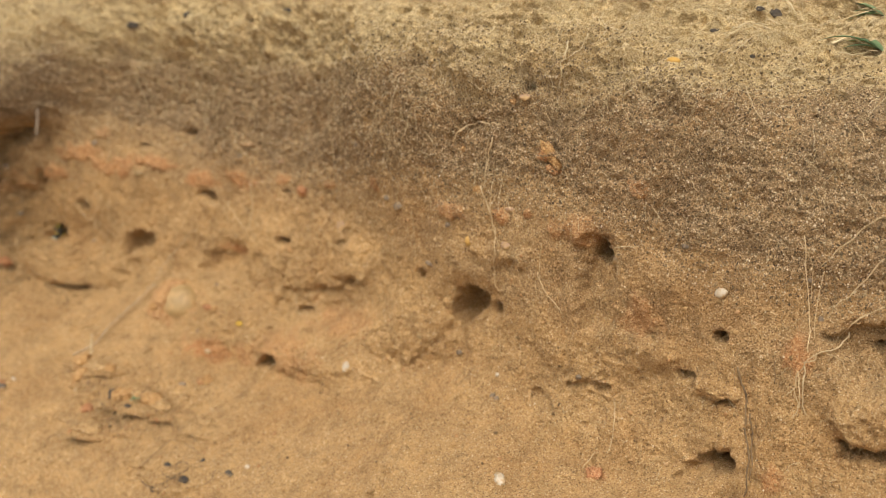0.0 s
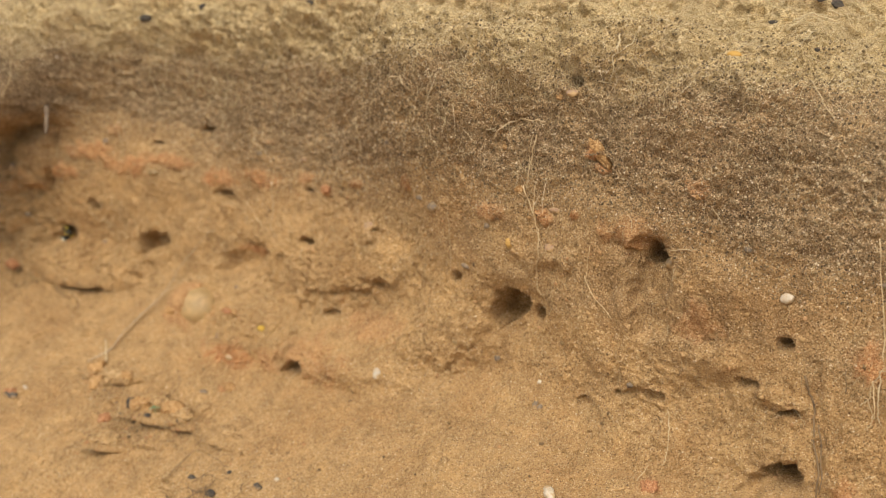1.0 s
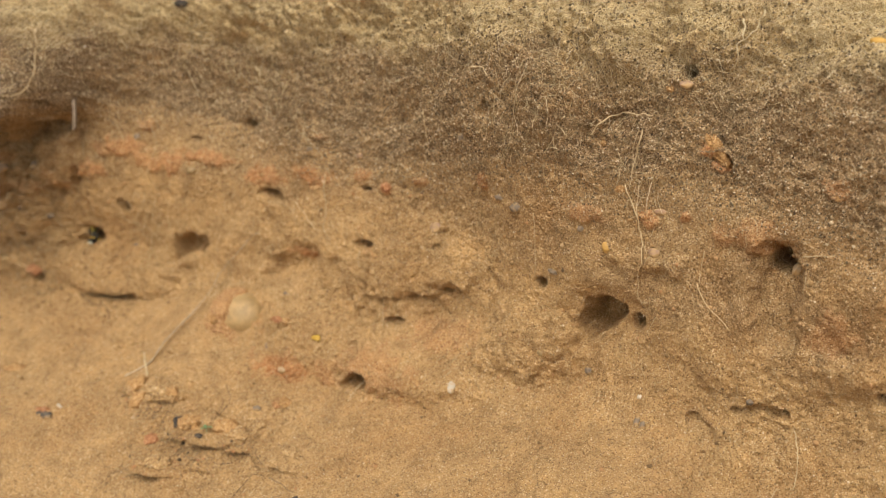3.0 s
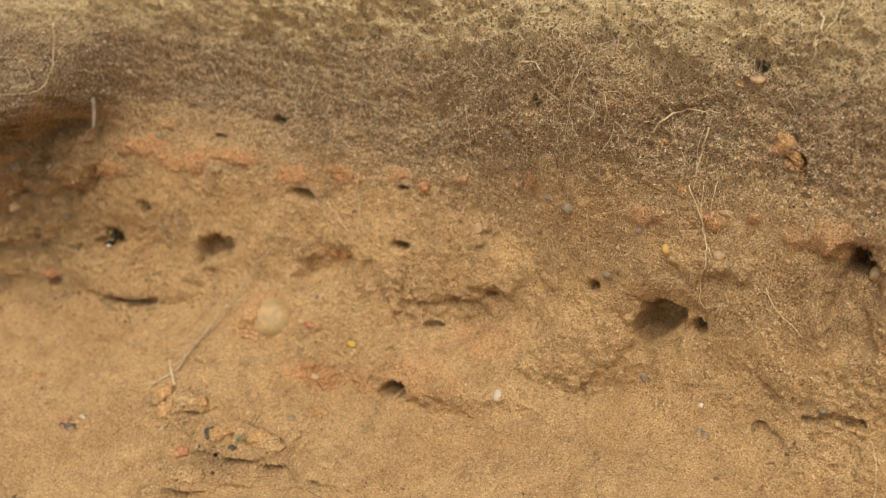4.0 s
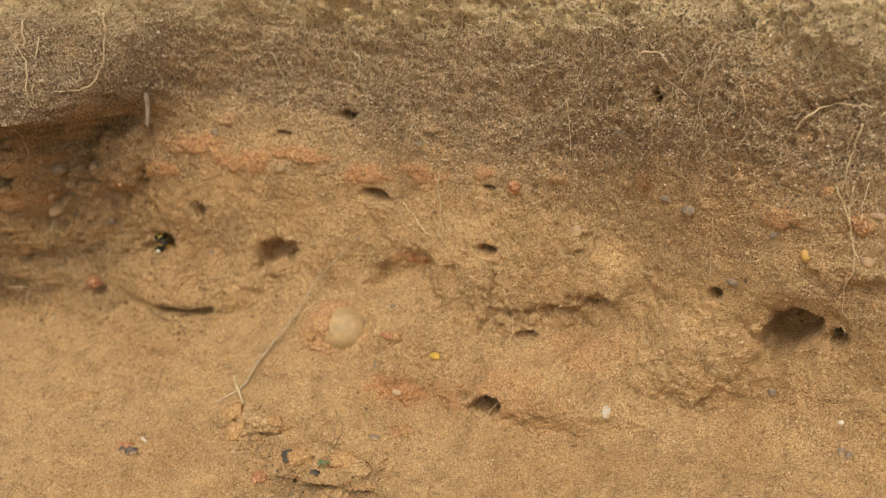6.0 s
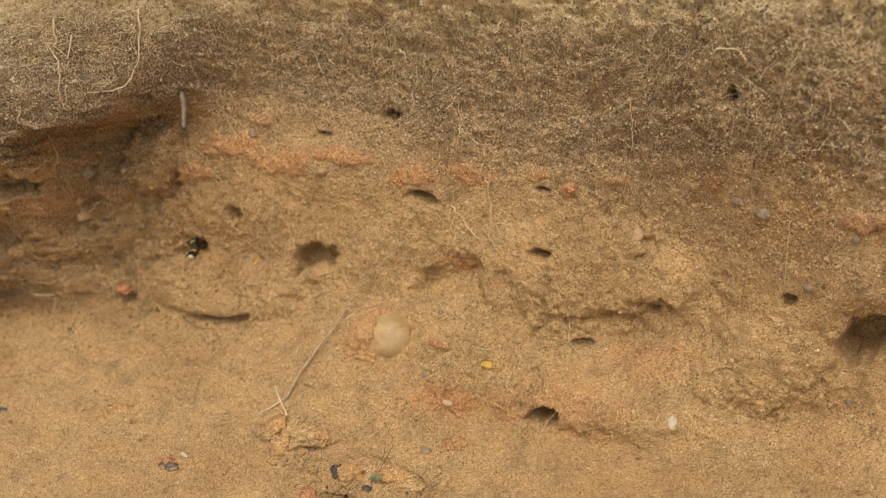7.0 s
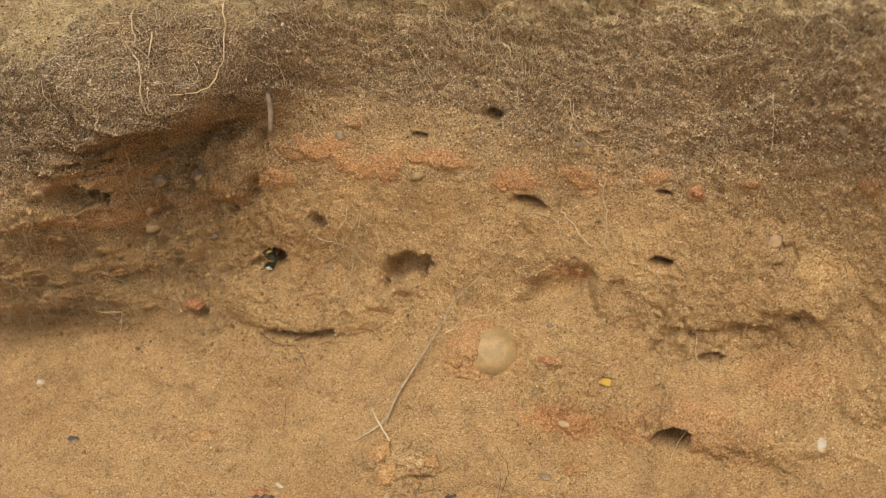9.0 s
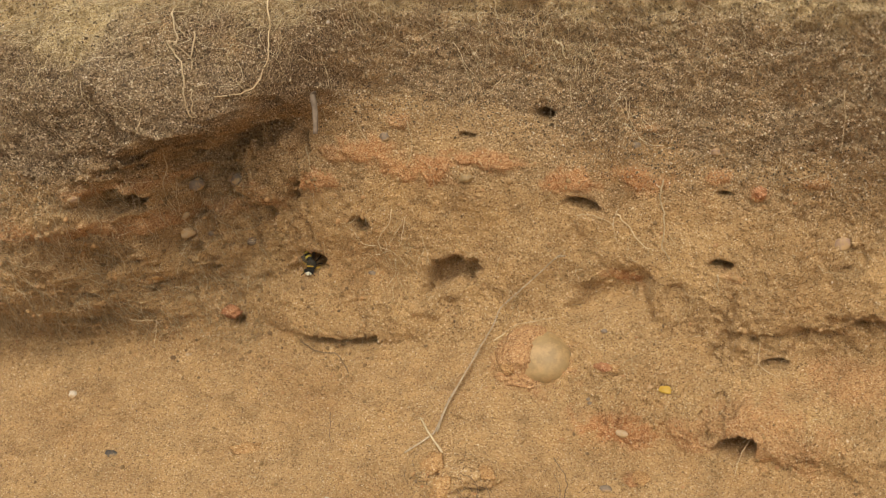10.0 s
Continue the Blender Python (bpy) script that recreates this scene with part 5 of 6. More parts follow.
stone(-0.6072, 0.2412, 0.0018, 0.0016, BLACK_STONE, label="tiny black stone chip on loose sand", angular=0.3, sink=0.15)
stone(-0.6016, 0.2468, 0.0024, 0.0011, WHITE_STONE, label="tiny pale shell-like chip on loose sand", turn=-35)
stone(-0.5552, 0.2516, 0.0019, 0.0018, TAN_STONE, label="small tan pebble on the sand")
stone(-0.5160, 0.3012, 0.0011, 0.0011)
stone(-0.4856, 0.3124, 0.0025, 0.0018, PETAL, label="bright yellow petal fragment on the sand", name="petal_fragment", category="petal", flat=0.35, sink=0.2)
stone(-0.4984, 0.2708, 0.0025, 0.0015, GREY_STONE, label="small flat grey pebble in the sand", sink=0.4)
clod(-0.5664, 0.2708, 0.0054, 0.0056)
clod(-0.5584, 0.2628, 0.0047, 0.0055)
clod(-0.5432, 0.2724, 0.0031, 0.0034)
clod(-0.5216, 0.2620, 0.0056, 0.0048)
clod(-0.5032, 0.2628, 0.0072, 0.0049, sink=0.35)
clod(-0.5336, 0.2492, 0.0035, 0.0035, RED_CLAY, label="crumbly lump of reddish clay lying on loose sand")
clod(-0.6472, 0.2588, 0.0065, 0.0035, ORANGE_CLAY, label="flat flake of orange clay on loose sand", flat=0.35, sink=0.3)
clod(-0.6072, 0.2428, 0.0037, 0.0025, RED_CLAY, label="crumbly lump of reddish clay lying on loose sand", flat=0.5)
clod(-0.4872, 0.2780, 0.0034, 0.0030, sink=0.4)
clod(-0.5120, 0.3180, 0.0037, 0.0019, RED_CLAY, label="crumbly lump of reddish clay at the foot of the bank")
clod(-0.5080, 0.3180, 0.0026, 0.0019)
clod(-0.5280, 0.2596, 0.0030, 0.0033, DARK_CRUMB, label="dark crumbly lump of humus on loose sand")
clod(-0.5104, 0.2604, 0.0022, 0.0015, DARK_CRUMB, label="dark crumbly lump of humus on loose sand")
clod(-0.5512, 0.2684, 0.0021, 0.0018, DARK_CRUMB, label="dark crumbly lump of humus on loose sand")
clod(-0.6864, 0.3128, 0.0049, 0.0039, RED_CLAY, label="brick-red clay lump at the mouth of a small burrow", sink=0.3)
clod(-0.4584, 0.3956, 0.0027, 0.0024, RED_CLAY, label="crumbly lump of reddish clay in the bank", sink=0.35)
clod(-0.7112, 0.3352, 0.0043, 0.0033, ORANGE_CLAY, label="flat flake of orange clay on loose sand", flat=0.4, sink=0.4)
clod(-0.2272, 0.2900, 0.0037, 0.0031, RED_CLAY, label="crumbly lump of reddish clay lying on loose sand", flat=0.5)
clod(-0.2400, 0.2868, 0.0055, 0.0039, SAND_CLOD, label="lump of caked sand on the loose slope", flat=0.4, sink=0.4)
clod(-0.3280, 0.2860, 0.0027, 0.0017, SAND_CLOD, label="lump of caked sand on the loose slope")
clod(-0.3248, 0.2756, 0.0035, 0.0023, SAND_CLOD, label="lump of caked sand on the loose slope")
clod(-0.1768, 0.3356, 0.0035, 0.0030, SAND_CLOD, label="slab of caked sand breaking off the bank", flat=0.5, sink=0.4)
clod(-0.3592, 0.2844, 0.0037, 0.0024, SAND_CLOD, label="lump of caked sand on the loose slope", flat=0.5, sink=0.4)
clod(-0.2112, 0.4860, 0.0028, 0.0011, DARK_CRUMB, label="dark crumb of rotten plant matter on the turf edge", flat=0.5, sink=0.15)
clod(-0.1904, 0.4988, 0.0026, 0.0019, DARK_CRUMB, label="dark crumb of rotten plant matter on the turf edge", flat=0.5, sink=0.15)
clod(-0.1960, 0.4988, 0.0018, 0.0011, DARK_CRUMB, label="dark crumb of rotten plant matter on the turf edge", flat=0.5, sink=0.15)
clod(-0.1872, 0.4716, 0.0012, 0.0010, DARK_CRUMB, label="dark crumb of rotten plant matter on the turf edge", flat=0.5, sink=0.15)
clod(-0.5504, 0.4820, 0.0040, 0.0026, DARK_CRUMB, label="dark crumb of rotten plant matter on the turf edge", flat=0.5, sink=0.15)
clod(-0.4784, 0.4908, 0.0040, 0.0017, DARK_CRUMB, label="dark crumb of rotten plant matter on the turf edge", flat=0.5, sink=0.15)
clod(-0.5856, 0.4716, 0.0033, 0.0019, DARK_CRUMB, label="dark crumb of rotten plant matter on the turf edge", flat=0.5, sink=0.15)
half_buried_stone(-0.5448, 0.3164)
dry_stem(((-0.5816, 0.2692), (-0.5728, 0.2788), (-0.5720, 0.2908), (-0.5688, 0.3148), (-0.5624, 0.3348), (-0.5376, 0.3596)), ((-0.5816, 0.2836), (-0.5736, 0.2780), (-0.5640, 0.2748)))
buried_stick((-0.6303, 0.4444, 0.2427), (-0.6278, 0.4404, 0.2278))
wasp(-0.6555, 0.3390, -0.3595)
grass_tuft(-0.1416, 0.4836, 4, 0.026)
grass_tuft(-0.1512, 0.5068, 4, 0.022)
sprout(-0.5088, 0.2612)
root(((-0.1360, 0.3572), (-0.1368, 0.3548), (-0.1408, 0.3532)), 0.00029, 0.00022, ROOT, label="forked pale root clinging to the bank", lift=0.003)
root(((-0.1432, 0.3428), (-0.1408, 0.3364), (-0.1424, 0.3316)), 0.00022, 0.00015, ROOT, lift=0.003)
root(((-0.1328, 0.3572), (-0.1280, 0.3548), (-0.1256, 0.3508)), 0.00022, 0.00015, ROOT, lift=0.003)
root(((-0.1144, 0.3788), (-0.1248, 0.3700), (-0.1296, 0.3636)), 0.00028, 0.00021, ROOT, lift=0.003)
TUFTS = ((-0.6400, 0.4444), (-0.7072, 0.4304), (-0.7288, 0.4360), (-0.5696, 0.4444), (-0.6656, 0.4472), (-0.3520, 0.4356), (-0.3632, 0.4196), (-0.3064, 0.4100), (-0.1488, 0.4308), (-0.2376, 0.4492), (-0.6144, 0.3556), (-0.5392, 0.4428), (-0.5120, 0.4212), (-0.6424, 0.4484))
clod(-0.2696, 0.4196, 0.0028, 0.0076, ORANGE_CLAY, label="long crumbly orange clay lump set in the dark soil", turn=33, sink=0.72, flat=0.7)
root(((-0.4712, 0.2324), (-0.4736, 0.2412), (-0.4672, 0.2436)), 0.00026, 0.00016, DARK_TWIG, label="thin dark rootlet in the sand debris", lift=0.0034)
root(((-0.4448, 0.2316), (-0.4560, 0.2228), (-0.4680, 0.2252)), 0.00026, 0.00016, DARK_TWIG, label="thin dark rootlet in the sand debris", lift=0.0032)
root(((-0.4440, 0.2340), (-0.4504, 0.2308), (-0.4592, 0.2316)), 0.00026, 0.00016, DARK_TWIG, label="thin dark rootlet in the sand debris", lift=0.0030)
root(((-0.4496, 0.2308), (-0.4432, 0.2276), (-0.4472, 0.2196)), 0.00026, 0.00016, DARK_TWIG, label="thin dark rootlet in the sand debris", lift=0.0038)
root(((-0.4504, 0.2348), (-0.4536, 0.2372), (-0.4504, 0.2396)), 0.00026, 0.00016, DARK_TWIG, label="thin dark rootlet in the sand debris", lift=0.0032)
root(((-0.4472, 0.2308), (-0.4448, 0.2348), (-0.4408, 0.2356)), 0.00026, 0.00016, DARK_TWIG, label="thin dark rootlet in the sand debris", lift=0.0024)
root(((-0.4288, 0.2372), (-0.4256, 0.2308), (-0.4344, 0.2276)), 0.00025, 0.00016, DARK_TWIG, label="thin dark rootlet in the sand debris", lift=0.0030)
root(((-0.4552, 0.2332), (-0.4496, 0.2380), (-0.4408, 0.2372)), 0.00026, 0.00016, DARK_TWIG, label="thin dark rootlet in the sand debris", lift=0.0039)
root(((-0.4440, 0.2364), (-0.4448, 0.2324), (-0.4512, 0.2308)), 0.00026, 0.00016, DARK_TWIG, label="thin dark rootlet in the sand debris", lift=0.0022)
root(((-0.4392, 0.2316), (-0.4424, 0.2324), (-0.4448, 0.2348)), 0.00025, 0.00016, DARK_TWIG, label="thin dark rootlet in the sand debris", lift=0.0033)
root(((-0.4488, 0.2212), (-0.4480, 0.2292), (-0.4408, 0.2324)), 0.00026, 0.00016, DARK_TWIG, label="thin dark rootlet in the sand debris", lift=0.0026)
root(((-0.4664, 0.2204), (-0.4528, 0.2212), (-0.4464, 0.2172)), 0.00026, 0.00016, DARK_TWIG, label="thin dark rootlet in the sand debris", lift=0.0020)
root(((-0.4648, 0.2428), (-0.4544, 0.2420), (-0.4448, 0.2412)), 0.00026, 0.00016, DARK_TWIG, label="thin dark rootlet in the sand debris", lift=0.0027)
root(((-0.4496, 0.2308), (-0.4416, 0.2316), (-0.4392, 0.2292)), 0.00026, 0.00016, DARK_TWIG, label="thin dark rootlet in the sand debris", lift=0.0039)
clod(-0.5520, 0.2700, 0.0096, 0.0054, SAND_CLOD, label="crumbly lump of caked sand in the debris on the slope", sink=0.62, flat=0.6)
clod(-0.5176, 0.2636, 0.0089, 0.0048, SAND_CLOD, label="crumbly lump of caked sand in the debris on the slope", sink=0.62, flat=0.6)
clod(-0.4968, 0.2620, 0.0079, 0.0044, SAND_CLOD, label="crumbly lump of caked sand in the debris on the slope", sink=0.62, flat=0.6)
clod(-0.5240, 0.2412, 0.0075, 0.0048, SAND_CLOD, label="crumbly lump of caked sand in the debris on the slope", sink=0.62, flat=0.6)
clod(-0.4672, 0.2572, 0.0066, 0.0039, SAND_CLOD, label="crumbly lump of caked sand in the debris on the slope", sink=0.62, flat=0.6)
clod(-0.4912, 0.2644, 0.0043, 0.0027, SAND_CLOD, label="crumbly lump of caked sand in the debris on the slope", sink=0.62, flat=0.6)
clod(-0.4616, 0.2340, 0.0027, 0.0016, DARK_CRUMB, label="dark crumbly lump of humus on loose sand", flat=0.5, sink=0.35)
clod(-0.4408, 0.2316, 0.0032, 0.0019, DARK_CRUMB, label="dark crumbly lump of humus on loose sand", flat=0.5, sink=0.35)
clod(-0.4568, 0.2196, 0.0025, 0.0016, DARK_CRUMB, label="dark crumbly lump of humus on loose sand", flat=0.5, sink=0.35)
clod(-0.4432, 0.2396, 0.0018, 0.0013, DARK_CRUMB, label="dark crumbly lump of humus on loose sand", flat=0.5, sink=0.35)
root(((-0.5312, 0.3772), (-0.5264, 0.3780), (-0.5176, 0.3764), (-0.5144, 0.3684)), 0.00022, 0.00013, ROOT, lift=0.0015)
root(((-0.4288, 0.4308), (-0.4280, 0.4196), (-0.4296, 0.4100)), 0.00023, 0.00013, ROOT, lift=0.0015)
root(((-0.4520, 0.3396), (-0.4512, 0.3292), (-0.4432, 0.3268)), 0.00025, 0.00014, ROOT, lift=0.0015)
root(((-0.6144, 0.3556), (-0.6104, 0.3604), (-0.6072, 0.3668)), 0.00023, 0.00013, ROOT, lift=0.0015)
root(((-0.6192, 0.3524), (-0.6128, 0.3508), (-0.6104, 0.3476)), 0.00023, 0.00013, ROOT, lift=0.0015)
root(((-0.6976, 0.3440), (-0.6976, 0.3328), (-0.7008, 0.3216)), 0.00024, 0.00014, ROOT, lift=0.0015)
root(((-0.6968, 0.3400), (-0.6976, 0.3264), (-0.6976, 0.3192)), 0.00024, 0.00014, ROOT, lift=0.0015)
root(((-0.2752, 0.3700), (-0.2704, 0.3628), (-0.2584, 0.3564)), 0.00024, 0.00014, ROOT, lift=0.0015)
root(((-0.3040, 0.4052), (-0.3040, 0.3932), (-0.2992, 0.3796)), 0.00025, 0.00014, ROOT, lift=0.0015)
root(((-0.2136, 0.4036), (-0.2096, 0.3988), (-0.2064, 0.3980)), 0.00022, 0.00013, ROOT, lift=0.0015)
root(((-0.2408, 0.4092), (-0.2440, 0.4044)), 0.00023, 0.00013, ROOT, lift=0.0015)
root(((-0.1488, 0.3972), (-0.1432, 0.3900), (-0.1424, 0.3756)), 0.00020, 0.00011, ROOT, lift=0.0015)
root(((-0.1384, 0.3884), (-0.1400, 0.3756), (-0.1392, 0.3628)), 0.00020, 0.00011, ROOT, lift=0.0015)
# ---- end of things ----



# ---- what nobody could count: fibres, crumbs and grains ----
def surface_points(rng, count, low_x, high_x, low_v, high_v):
    x, v = rng.uniform(low_x, high_x, count), rng.uniform(low_v, high_v, count)
    d, up = looked_up(x, v)
    return x, v, d, up


def joined(name, co, faces, mat, label, category):
    mesh = bpy.data.meshes.new(name)
    mesh.vertices.add(len(co))
    mesh.vertices.foreach_set("co", co.astype(np.float32).ravel())
    size = faces.shape[1]
    mesh.loops.add(faces.size)
    mesh.loops.foreach_set("vertex_index", faces.astype(np.int32).ravel())
    mesh.polygons.add(len(faces))
    mesh.polygons.foreach_set("loop_start", np.arange(0, faces.size, size, dtype=np.int32))
    mesh.polygons.foreach_set("use_smooth", np.full(len(faces), size == 4))
    mesh.update(calc_edges=True)
    mesh.materials.append(mat)
    return tagged(new(name, mesh), label, category, kind="stuff")


def grains(name, rng, x, v, h, up, low, high, mat, label):
    """Angular little grains, eight faces each, half sunk in the surface."""
    n = len(x)
    shape = np.array([(1, 0, 0), (-1, 0, 0), (0, 1, 0), (0, -1, 0), (0, 0, 1), (0, 0, -1)], float)
    faces = np.array([(0, 2, 4), (2, 1, 4), (1, 3, 4), (3, 0, 4), (2, 0, 5), (1, 2, 5), (3, 1, 5), (0, 3, 5)])
    size = low + (high - low) * rng.random(n) ** 2.5
    q = rng.normal(size=(n, 4))
    q /= np.linalg.norm(q, axis=1)[:, None]
    w, a, b, c = q.T
    turn = np.stack([1 - 2 * (b * b + c * c), 2 * (a * b - c * w), 2 * (a * c + b * w), 2 * (a * b + c * w), 1 - 2 * (a * a + c * c), 2 * (b * c - a * w),
                     2 * (a * c - b * w), 2 * (b * c + a * w), 1 - 2 * (a * a + b * b)], -1).reshape(n, 3, 3)
    local = shape[None] * rng.uniform(0.65, 1.25, (n, 6, 1))
    local = np.einsum("nij,nkj->nki", turn, local) * size[:, None, None]
    centre = np.stack(place(x, v + up, h + size * 0.25), -1)
    co = (centre[:, None] + local).reshape(-1, 3)
    return joined(name, co, (faces[None] + 6 * np.arange(n)[:, None, None]).reshape(-1, 3), mat, label, "soil")


def crumbs(name, rng, x, v, h, up, low, high, mat, label):
    """Rounded uneven crumbs of twenty faces."""
    bm = bmesh.new()
    bmesh.ops.create_icosphere(bm, subdivisions=1, radius=1.0)
    shape = np.array([p.co for p in bm.verts])
    faces = np.array([[p.index for p in f.verts] for f in bm.faces])
    bm.free()
    n = len(x)
    size = low + (high - low) * rng.random(n) ** 3
    local = shape[None] * rng.uniform(0.6, 1.2, (n, len(shape), 1)) * rng.uniform(0.7, 1.2, (n, 1, 3)) * size[:, None, None]
    co = (np.stack(place(x, v + up, h + size * 0.15), -1)[:, None] + local).reshape(-1, 3)
    ob = joined(name, co, (faces[None] + len(shape) * np.arange(n)[:, None, None]).reshape(-1, 3), mat, label, "soil")
    ob.data.polygons.foreach_set("use_smooth", np.ones(len(ob.data.polygons), dtype=bool))
    return ob


def island_material(name, stops, rough=0.85, gloss=0.3):
    m, n, l, p = material(name)
    geometry = n.new("ShaderNodeNewGeometry")
    l.new(ramp(n, l, geometry.outputs["Random Per Island"], stops), p.inputs["Base Color"])
    p.inputs["Roughness"].default_value, p.inputs["Specular IOR Level"].default_value = rough, gloss
    return m


def fibres(name, rng, x, v, h, up, length, radius, fall, mat, label):
    """Fine, bent, hair-like roots; fall: how far they hang down rather than lie crosswise."""
    n, seg = len(x), 5
    heading = rng.normal(-math.pi / 2, fall, n)
    run = length * (0.35 + 0.65 * rng.random(n))
    px, pv, pl = x.copy(), v.copy(), np.zeros(n) - 0.0003
    rise = rng.uniform(0.0, 0.5, n)
    rings = []
    thick = radius * rng.uniform(0.6, 1.4, n)
    for k in range(seg + 1):
        f = k / seg
        r = thick * (1 - 0.6 * f)
        lift = h + pl + run * rise * (f - 0.9 * f * f)
        ring = []
        for a in (0, 2 * math.pi / 3, 4 * math.pi / 3):
            ring.append(np.stack(place(px + r * math.cos(a) * np.sin(heading), pv + up - r * math.cos(a) * np.cos(heading), lift + r * math.sin(a)), -1))
        rings.append(np.stack(ring, 1))
        heading = heading + rng.normal(0, 0.45, n)
        px, pv = px + np.cos(heading) * run / seg, pv + np.sin(heading) * run / seg
        h = np.maximum(looked_up(px, pv)[0], h - 0.0012)
    co = np.stack(rings, 1).reshape(-1, 3)
    quads = []
    for k in range(seg):
        for a in range(3):
            b = (a + 1) % 3
            quads.append((3 * k + a, 3 * k + b, 3 * k + 3 + b, 3 * k + 3 + a))
    return joined(name, co, (np.array(quads)[None] + 3 * (seg + 1) * np.arange(n)[:, None, None]).reshape(-1, 4), mat, label, "fine roots")


def scatter():
    rng = np.random.default_rng(7)
    sand_grain = island_material("loose_grain", ((0.0, (0.13, 0.075, 0.035)), (0.1, (0.40, 0.238, 0.095)), (0.6, (0.485, 0.297, 0.12)), (0.95, (0.53, 0.345, 0.155)), (1.0, (0.72, 0.57, 0.37))), 0.6)
    soil_crumb = island_material("soil_crumb", ((0.0, (0.09, 0.058, 0.027)), (0.5, (0.22, 0.148, 0.070)), (0.85, (0.32, 0.22, 0.108)), (1.0, (0.60, 0.47, 0.28))), 0.8)
    hair = island_material("root_hair", ((0.0, (0.22, 0.145, 0.07)), (0.6, (0.42, 0.30, 0.15)), (1.0, (0.64, 0.50, 0.29))), 0.75)
    x, v, h, up = surface_points(rng, 135000, -0.82, -0.08, 0.20, 0.48)
    border = np.interp(x, *np.array(STRATA["humus"]).T) + 0.006 * rng.normal(size=len(x))
    low = (v < border) & (rng.random(len(x)) < 0.75)
    grains("loose_sand_grains", rng, x[low], v[low], h[low], up[low], 0.00014, 0.00055, sand_grain, "loose tan sand grains covering the slope and the face")
    x2, v2, h2, up2 = surface_points(rng, 4500, -0.82, -0.08, 0.20, 0.40)
    pick = v2 < np.interp(x2, *np.array(STRATA["humus"]).T) - 0.01
    crumbs("sand_crumbs", rng, x2[pick], v2[pick], h2[pick], up2[pick], 0.0003, 0.0013, island_material("caked_crumb", ((0.0, (0.14, 0.085, 0.04)), (0.15, (0.33, 0.20, 0.08)), (0.7, (0.42, 0.255, 0.105)), (0.93, (0.42, 0.22, 0.09)), (1.0, (0.50, 0.34, 0.17))), 0.95), "small caked sand crumbs strewn over the slope")
    high = (v >= border)
    grains("soil_crumbs", rng, x[high], v[high], h[high], up[high], 0.00016, 0.0008, soil_crumb, "loose dark soil crumbs and pale grains in the humus layer")
    x5, v5, h5, up5 = surface_points(rng, 125000, -0.82, -0.08, 0.355, 0.46)
    top = v5 > np.interp(x5, *np.array(STRATA["humus"]).T) - 0.012 * rng.random(len(x5))
    grains("humus_grains", rng, x5[top], v5[top], h5[top], up5[top], 0.00013, 0.00050, island_material("humus_grain", ((0.0, (0.05, 0.032, 0.018)), (0.35, (0.20, 0.13, 0.065)), (0.80, (0.40, 0.275, 0.14)), (1.0, (0.74, 0.60, 0.40))), 0.6), "fine pale and dark grains in the humus layer")
    x, v, h, up = surface_points(rng, 13000, -0.82, -0.08, 0.335, 0.47)
    edge = np.interp(x, *np.array(STRATA["mat"]).T)
    keep = rng.random(len(x)) < 0.10 + 0.8 * smooth(-0.05, 0.0, v - edge)
    fibres("fine_roots", rng, x[keep], v[keep], h[keep], up[keep], 0.011, 0.00011, 0.9, hair, "mat of fine pale rootlets in the dark soil")
    x, v, h, up = surface_points(rng, 22000, -0.82, -0.08, 0.41, 0.53)
    edge = np.interp(x, *np.array(STRATA["mat"]).T)
    keep = v > edge - 0.02 * rng.random(len(x)) ** 2
    pale = island_material("bleached_fibre", ((0.0, (0.36, 0.24, 0.11)), (0.5, (0.56, 0.42, 0.21)), (1.0, (0.76, 0.62, 0.38))), 0.7)
    fibres("dry_turf", rng, x[keep], v[keep], h[keep], up[keep], 0.010, 0.00012, 1.6, pale, "matted dry grass and rootlets on the bank edge")
    spots = np.array(TUFTS)
    which = rng.integers(0, len(spots), 560)
    x = np.clip(spots[which, 0] + 0.009 * rng.normal(size=560), -0.82, -0.08)
    v = np.clip(spots[which, 1] + 0.008 * rng.normal(size=560), 0.2, 0.53)
    h, up = looked_up(x, v)
    fibres("rootlet_tufts", rng, x, v, h, up, 0.016, 0.00013, 0.5, pale, "tufts of pale rootlets hanging out of the dark soil")
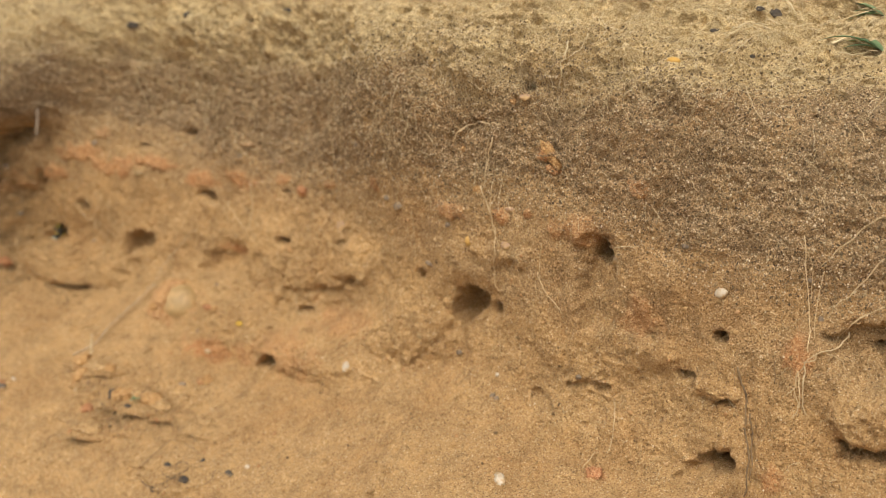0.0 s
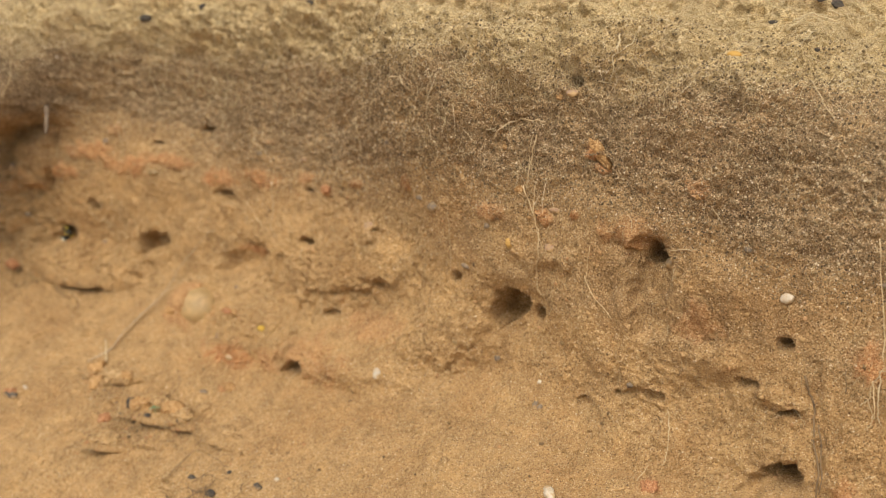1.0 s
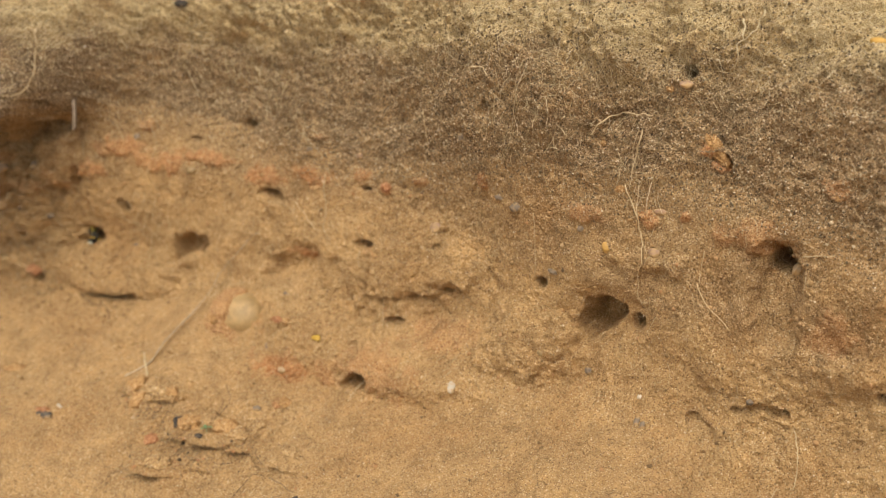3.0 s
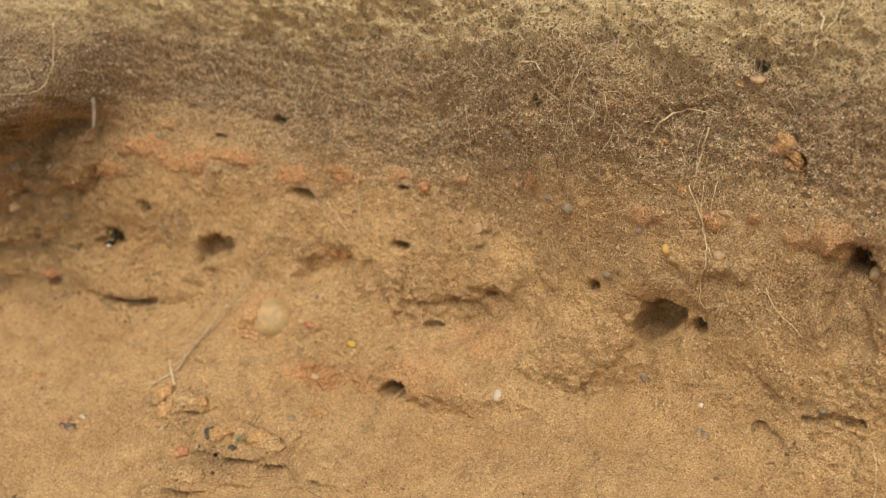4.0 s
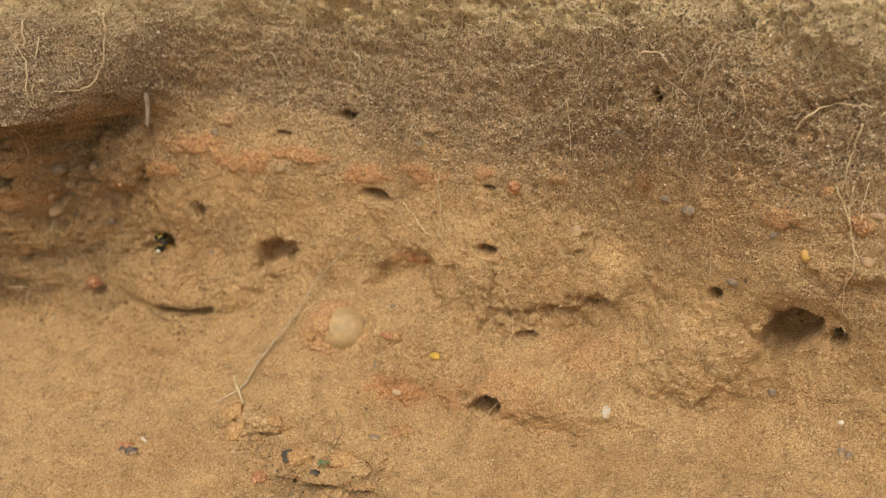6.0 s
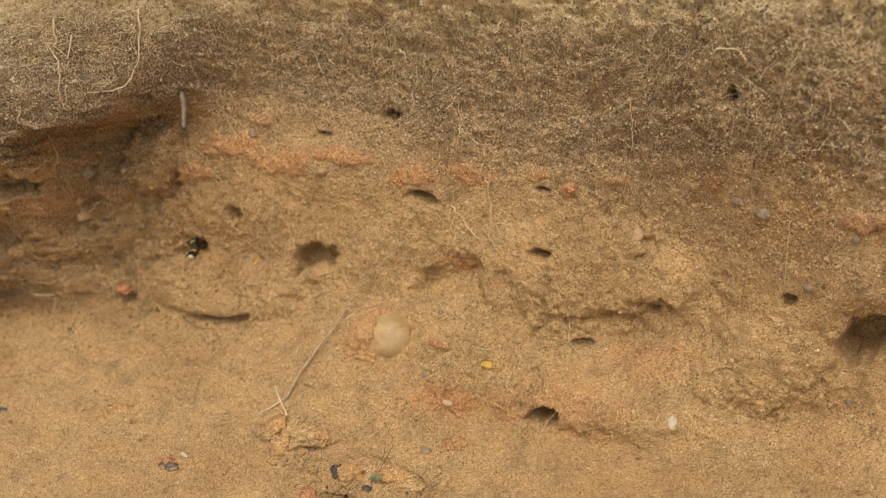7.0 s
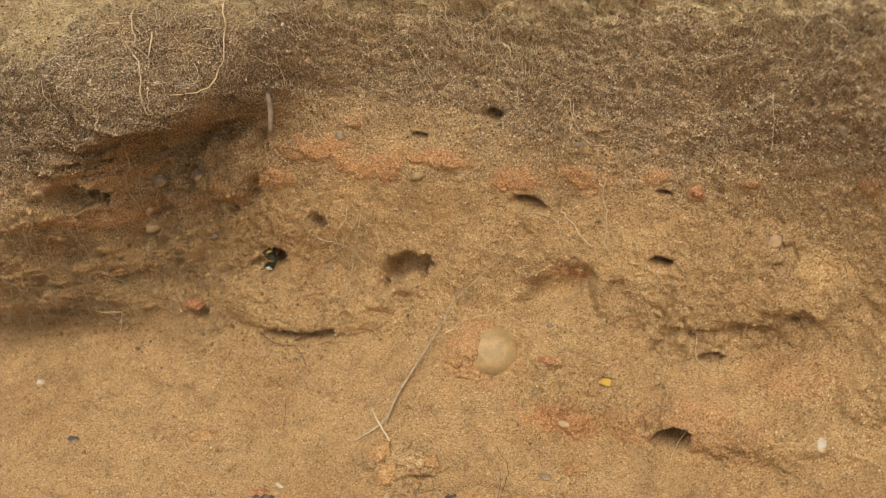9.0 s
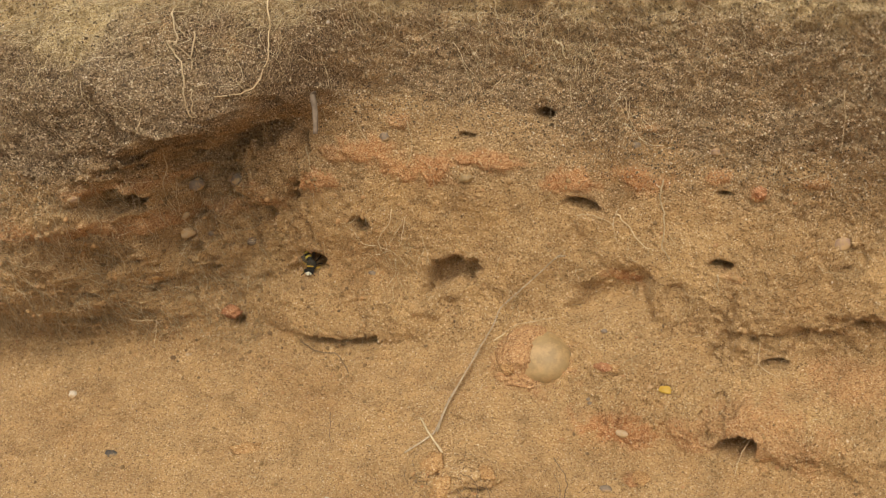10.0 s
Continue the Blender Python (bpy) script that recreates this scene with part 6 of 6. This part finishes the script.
    x, v, h, up = surface_points(rng, 2600, -0.80, -0.672, 0.300, 0.385)
    x4, v4, h4, up4 = surface_points(rng, 2600, -0.82, -0.62, 0.285, 0.385)
    crumbs("buttress_crumbs", rng, x4, v4, h4, up4, 0.0003, 0.0014, island_material("buttress_crumb", ((0.0, (0.17, 0.10, 0.043)), (0.4, (0.30, 0.18, 0.073)), (0.8, (0.40, 0.245, 0.10)), (1.0, (0.46, 0.25, 0.10))), 0.95), "crumbs of caked sand and clay on the buttress")
    fibres("hanging_rootlets", rng, x, v, h, up, 0.013, 0.00012, 0.6, hair, "fine brown rootlets hanging down the buttress")
    heaps = np.array(((-0.5608, 0.2648), (-0.5488, 0.2592), (-0.5352, 0.2528), (-0.5224, 0.2488), (-0.5096, 0.2456), (-0.492, 0.2496), (-0.536, 0.2328), (-0.4904, 0.2568)))
    which = rng.integers(0, len(heaps), 900)
    x, v = heaps[which, 0] + 0.0065 * rng.normal(size=900), heaps[which, 1] + 0.0042 * rng.normal(size=900)
    h, up = looked_up(x, v)
    crumbs("debris_crumbs", rng, x[:620], v[:620], h[:620], up[:620], 0.0002, 0.0012, island_material("debris_crumb", ((0.0, (0.05, 0.035, 0.02)), (0.10, (0.16, 0.10, 0.05)), (0.16, (0.34, 0.20, 0.085)), (0.75, (0.46, 0.275, 0.11)), (0.9, (0.47, 0.22, 0.085)), (1.0, (0.24, 0.16, 0.09))), 0.95), "crumbs of sand, clay and humus heaped on the slope")
    litter = island_material("litter_fibre", ((0.0, (0.07, 0.045, 0.025)), (0.55, (0.20, 0.13, 0.065)), (1.0, (0.48, 0.35, 0.18))), 0.8)
    fibres("debris_rootlets", rng, x[620:], v[620:], h[620:], up[620:], 0.012, 0.00014, 1.6, litter, "tangle of dark dry rootlets in the debris on the slope")
    x, v, h, up = surface_points(rng, 620, -0.70, -0.10, 0.30, 0.41)
    fibres("face_rootlets", rng, x, v, h, up, 0.012, 0.00010, 0.55, hair, "sparse fine rootlets hanging down the sandy face")


scatter()
